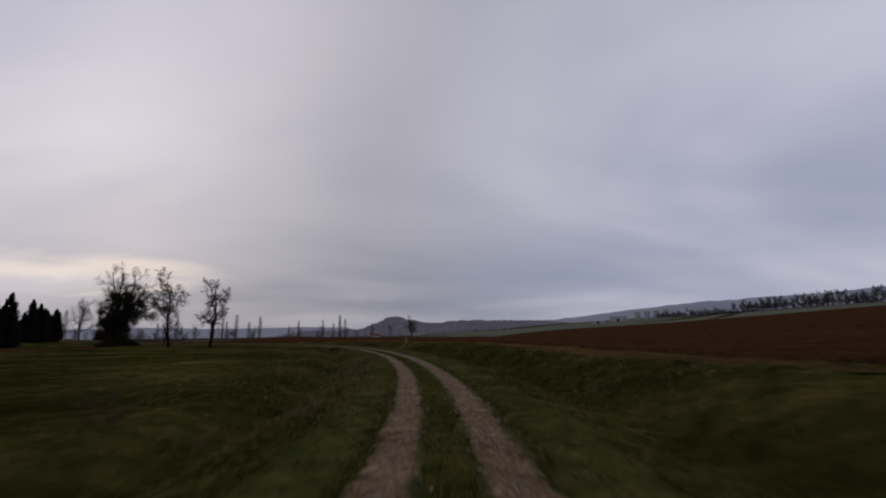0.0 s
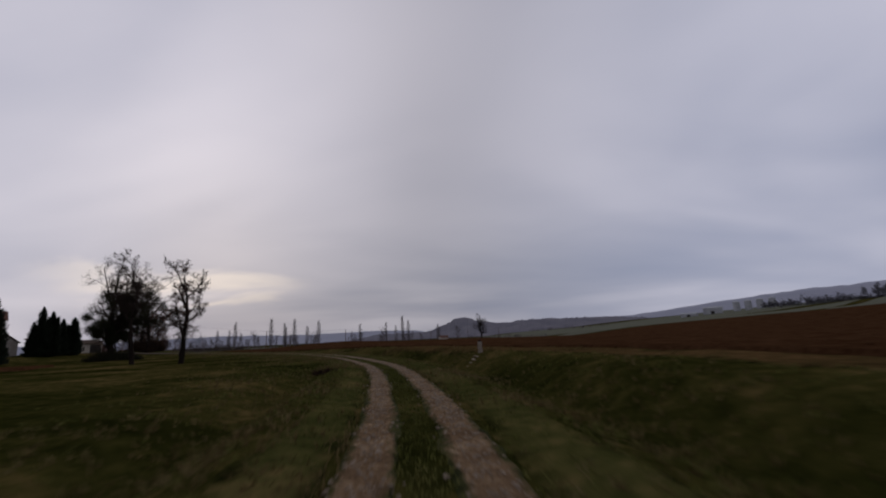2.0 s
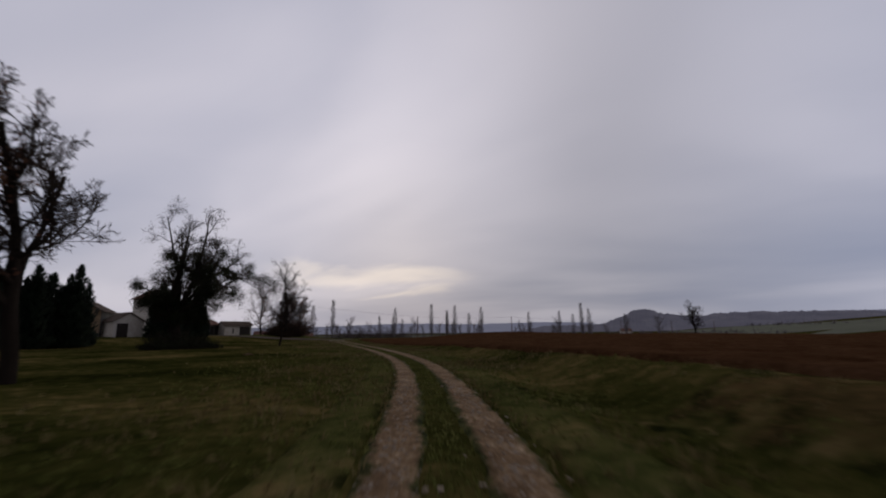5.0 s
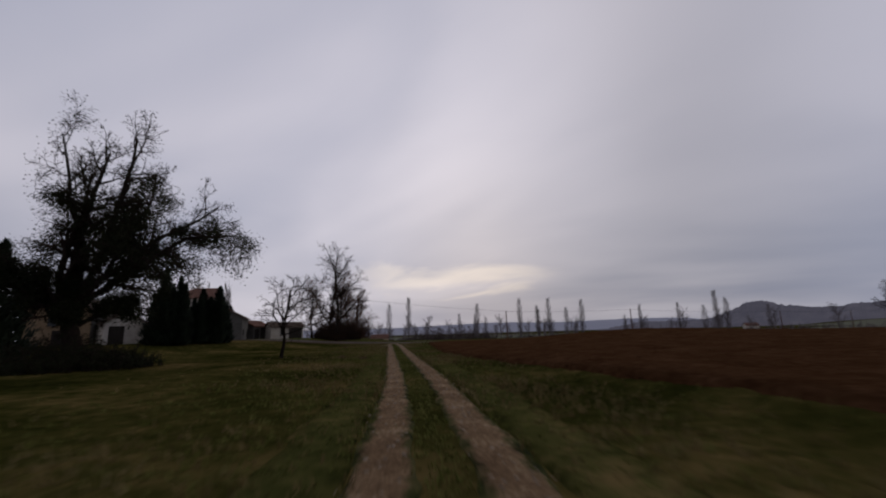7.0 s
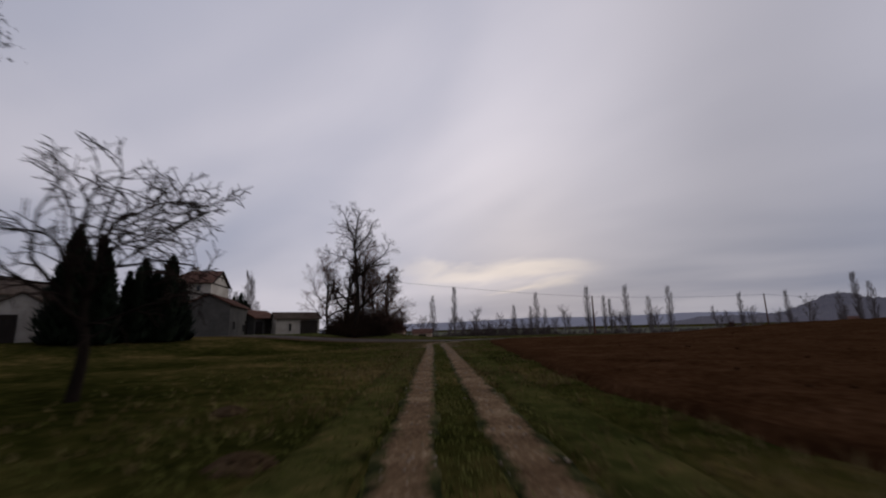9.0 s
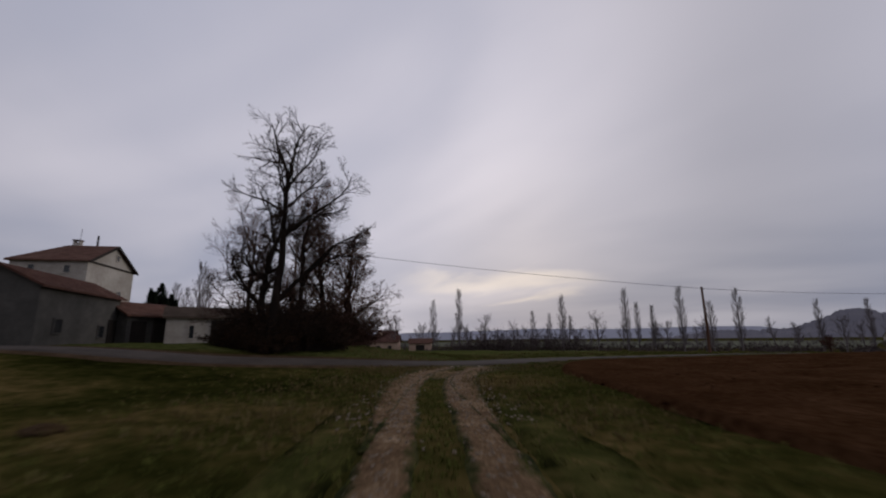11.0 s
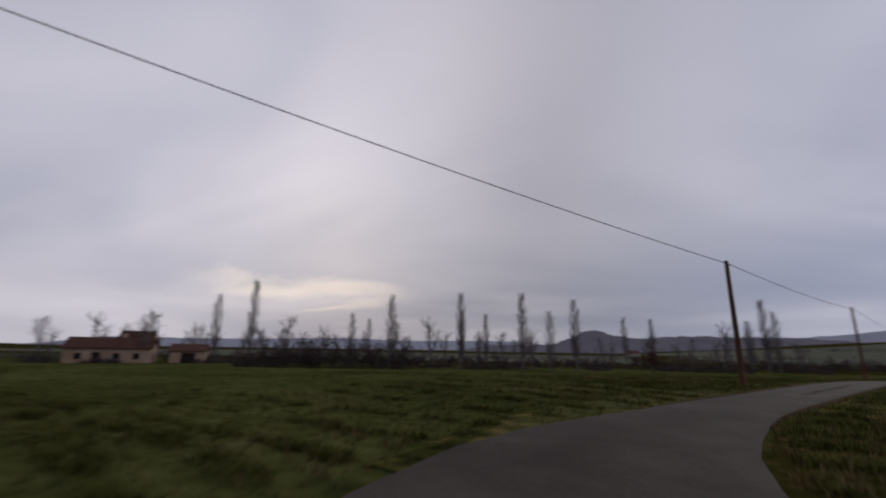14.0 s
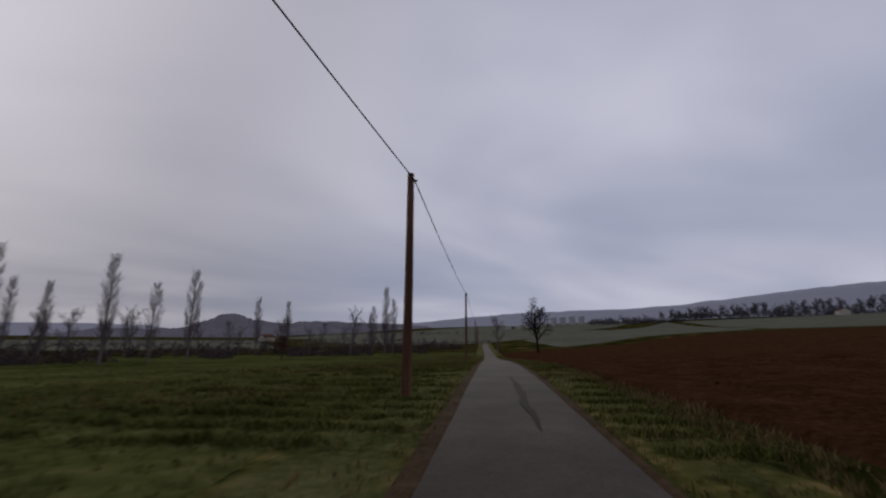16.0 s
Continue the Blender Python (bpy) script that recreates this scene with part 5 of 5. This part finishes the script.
M_BLADE = material("grass_blades", [(0.3, (0.046, 0.052, 0.011)), (0.5, (0.086, 0.090, 0.022)), (0.7, (0.15, 0.135, 0.046))], 0.5, 0.9, 0.0, spec=0.05)
M_DRY = material("dry_grass_blades", [(0.3, (0.075, 0.052, 0.020)), (0.5, (0.125, 0.092, 0.038)), (0.7, (0.19, 0.15, 0.075))], 0.5, 0.9, 0.0, spec=0.05)
rng = random.Random(77)
green, dry, mid_strip = [], [], []
L = len(FINE_TRACK)
spots = []
for _ in range(52000):
    i = rng.randrange(2, L - 2)
    p, w = FINE_TRACK[i], FINE_TRACK[i + 1] - FINE_TRACK[i - 1]
    w = w / np.linalg.norm(w)
    s = rng.choice((-1, 1)) * (0.92 + abs(rng.gauss(0, 1)) * 3.2)
    if rng.random() < 0.20:
        s = rng.gauss(0, 0.22)
    g = rng.uniform(-0.4, 0.4)
    spots.append((p[0] + w[1] * s + w[0] * g, p[1] - w[0] * s + w[1] * g, s))
for _ in range(40000):
    i = rng.randrange(SHOULDER - 8, SHOULDER + 66)
    p, w = ROAD[i], ROAD[i + 1] - ROAD[i - 1]
    w = w / np.linalg.norm(w)
    s = -1.35 - abs(rng.gauss(0, 1)) * 7.0 if rng.random() < 0.7 else 1.35 + rng.random() * 2.4
    g = rng.uniform(-1.5, 1.5)
    spots.append((p[0] + w[1] * s + w[0] * g, p[1] - w[0] * s + w[1] * g, 8 if s > 2.7 else 9))
spots = np.array(spots)
spots = spots[~in_field(spots[:, 0], spots[:, 1])]
for x, y, s in spots:
    r = side(ROAD, KD_ROAD, x, y)
    if -1.25 * (1 + (1.3 * math.exp(-((y - 145.5) / 5.0) ** 2) if y > 125 else 0)) < r < 1.25 or (s >= 8 and abs(side(TRACK, KD_TRACK, x, y)) < 1.0):
        continue
    q = (x, y, height(x, y))
    if abs(s) < 0.9:
        mid_strip.append(q)
    elif s == 8 or noise.noise((x * 0.22, y * 0.22, 11)) + 0.25 * rng.gauss(0, 1) > 0.10:
        dry.append(q)
    else:
        green.append(q)
tufts("grass_tufts", green, M_BLADE, "dull green winter grass tufts along the verges", 0.03, 0.12, 1)
tufts("dry_grass_tufts", dry, M_DRY, "withered straw-coloured grass tufts", 0.04, 0.18, 2)
tufts("track_grass", mid_strip, M_BLADE, "short grass strip between the wheel ruts", 0.02, 0.08, 3)


# leafy clumps in the lane's verge
clumps, rngc = [], random.Random(5)
for _ in range(1300):
    i = rngc.randrange(SHOULDER - 4, SHOULDER + 30)
    p, w = ROAD[i], ROAD[i + 1] - ROAD[i - 1]
    w = w / np.linalg.norm(w)
    s = -1.7 - abs(rngc.gauss(0, 1)) * 4.5 if rngc.random() < 0.75 else 1.7 + rngc.random() * 1.2
    for _ in range(16):
        x, y = p[0] + w[1] * s + rngc.gauss(0, 0.13), p[1] - w[0] * s + rngc.gauss(0, 0.13)
        if abs(side(TRACK, KD_TRACK, x, y)) > 2.2 and not -1.5 * (1 + 1.3 * math.exp(-((y - 145.5) / 5.0) ** 2)) < side(ROAD, KD_ROAD, x, y) < 1.5:
            clumps.append((x, y, height(x, y)))
tufts("leafy_tufts", clumps, M_BLADE, "fresh leafy grass clumps along the lane", 0.05, 0.17, 8, 3, 0.016)


def scatter(name, spots, mat, label, category, rmin, rmax, seed, flat=0.6, kind="stuff"):
    """Many small uneven lumps in one mesh."""
    rng = np.random.default_rng(seed)
    bm = bmesh.new()
    bmesh.ops.create_icosphere(bm, subdivisions=1, radius=1.0)
    bv = np.array([vt.co[:] for vt in bm.verts])
    bf = np.array([[vt.index for vt in fc.verts] for fc in bm.faces])
    bm.free()
    n, m = len(spots), len(bv)
    r = rng.uniform(rmin, rmax, n) * rng.uniform(0.6, 1.0, n)
    jit = rng.uniform(0.65, 1.25, (n, m, 1))
    v = bv[None] * jit * r[:, None, None] * np.array([1, 1, flat])
    a = rng.uniform(0, 6.283, n)
    ca, sa = np.cos(a)[:, None], np.sin(a)[:, None]
    st = rng.uniform(0.7, 1.4, (n, 1))
    x, y = v[..., 0] * st, v[..., 1]
    v = np.stack([x * ca - y * sa, x * sa + y * ca, v[..., 2]], -1) + np.array(spots)[:, None]
    f = (bf[None] + (np.arange(n) * m)[:, None, None]).reshape(-1, 3)
    return tagged(fast_object(name, v.reshape(-1, 3), f, mat), label, category, kind=kind)


peb = []
for _ in range(11000):
    i = rng.randrange(2, L - 2)
    p, w = FINE_TRACK[i], FINE_TRACK[i + 1] - FINE_TRACK[i - 1]
    w = w / np.linalg.norm(w)
    s = rng.choice((-1, 1)) * (0.66 + rng.gauss(0, 0.16))
    g = rng.uniform(-0.3, 0.3)
    x, y = p[0] + w[1] * s + w[0] * g, p[1] - w[0] * s + w[1] * g
    if y < 66 or y > 118 or rng.random() < 0.3:
        peb.append((x, y, height(x, y, False) + 0.035))
for _ in range(4500):
    i = rng.randrange(50, 240)
    p, w = FINE_TRACK[i], FINE_TRACK[i + 1] - FINE_TRACK[i - 1]
    w = w / np.linalg.norm(w)
    s, g = rng.choice((-1, 1)) * (0.66 + rng.gauss(0, 0.14)), rng.uniform(-0.3, 0.3)
    x, y = p[0] + w[1] * s + w[0] * g, p[1] - w[0] * s + w[1] * g
    peb.append((x, y, height(x, y, False) + 0.035))
for _ in range(900):
    i = rng.randrange(L - 40, L - 2)
    p, w = FINE_TRACK[i], FINE_TRACK[i + 1] - FINE_TRACK[i - 1]
    w = w / np.linalg.norm(w)
    s, g = rng.choice((-1, 1)) * rng.uniform(0.4, 1.8), rng.uniform(-0.3, 0.3)
    x, y = p[0] + w[1] * s + w[0] * g, p[1] - w[0] * s + w[1] * g
    peb.append((x, y, height(x, y, False) + 0.045))
scatter("gravel", peb, M_STONE, "pale loose pebbles scattered in the ruts", "gravel", 0.010, 0.044, 4)
clod = []
cand = np.array([(rng.uniform(-72, 40), rng.uniform(-15, 250)) for _ in range(42000)])
for x, y in cand[in_field(cand[:, 0], cand[:, 1])]:
    if min(abs(side(TRACK, KD_TRACK, x, y)), abs(side(ROAD, KD_ROAD, x, y))) < 34 * rng.random() ** 1.5 + 2:
        clod.append((x, y, height(x, y, False) + 0.09))
scatter("clods", clod, M_FIELD, "rough lumps of turned brown soil", "soil", 0.03, 0.12, 5, 0.7)

# a dead dock plant in the ditch
thicket("dock_weed", on_land(-5.17, 8.5), 0.14, 0.14, 1.25, 61, M_TWIG_RED, M_DEADLEAF, "tall dead rusty dock plant in the ditch", 9, 420, 0.022, "weed", 0.005)

# rank grass where the track meets the lane, and a dark weed clump in the ditch
thicket("grass_clump", on_land(-70.1, 136.0), 0.32, 0.26, 0.34, 62, M_BLADE, M_BLADE, "rank dark green grass clump between the ruts", 90, 420, 0.03, "weed", 0.004)
thicket("dead_weed_clump", on_land(-6.9, 47.4), 0.6, 0.35, 0.4, 63, M_TWIG, M_SCRUB, "dark brown withered weeds over the ditch", 90, 900, 0.035, "weed", 0.006)


def molehill(x, y, r, seed):
    """A low heap of crumbled dark earth."""
    rng = np.random.default_rng(seed)
    a, q = rng.uniform(0, 6.283, 150), r * rng.random(150) ** 0.6
    z = 0.42 * r * (1 - (q / r) ** 2)
    spots = [(q[k] * math.cos(a[k]), q[k] * math.sin(a[k]), z[k]) for k in range(150)]
    ob = scatter("molehill", spots, M_EARTH, "low heap of dark crumbled earth in the grass", "molehill", 0.05, 0.12, seed, kind="")
    ob.matrix_world = on_land(x, y)
    tagged(ob, group="molehills")


for k, (x, y, r) in enumerate(((-44.1, 103.3, 0.32), (-47.6, 104.6, 0.26), (-36.0, 84.0, 0.28), (-66.5, 121.5, 0.25))):
    molehill(x, y, r, 70 + k)
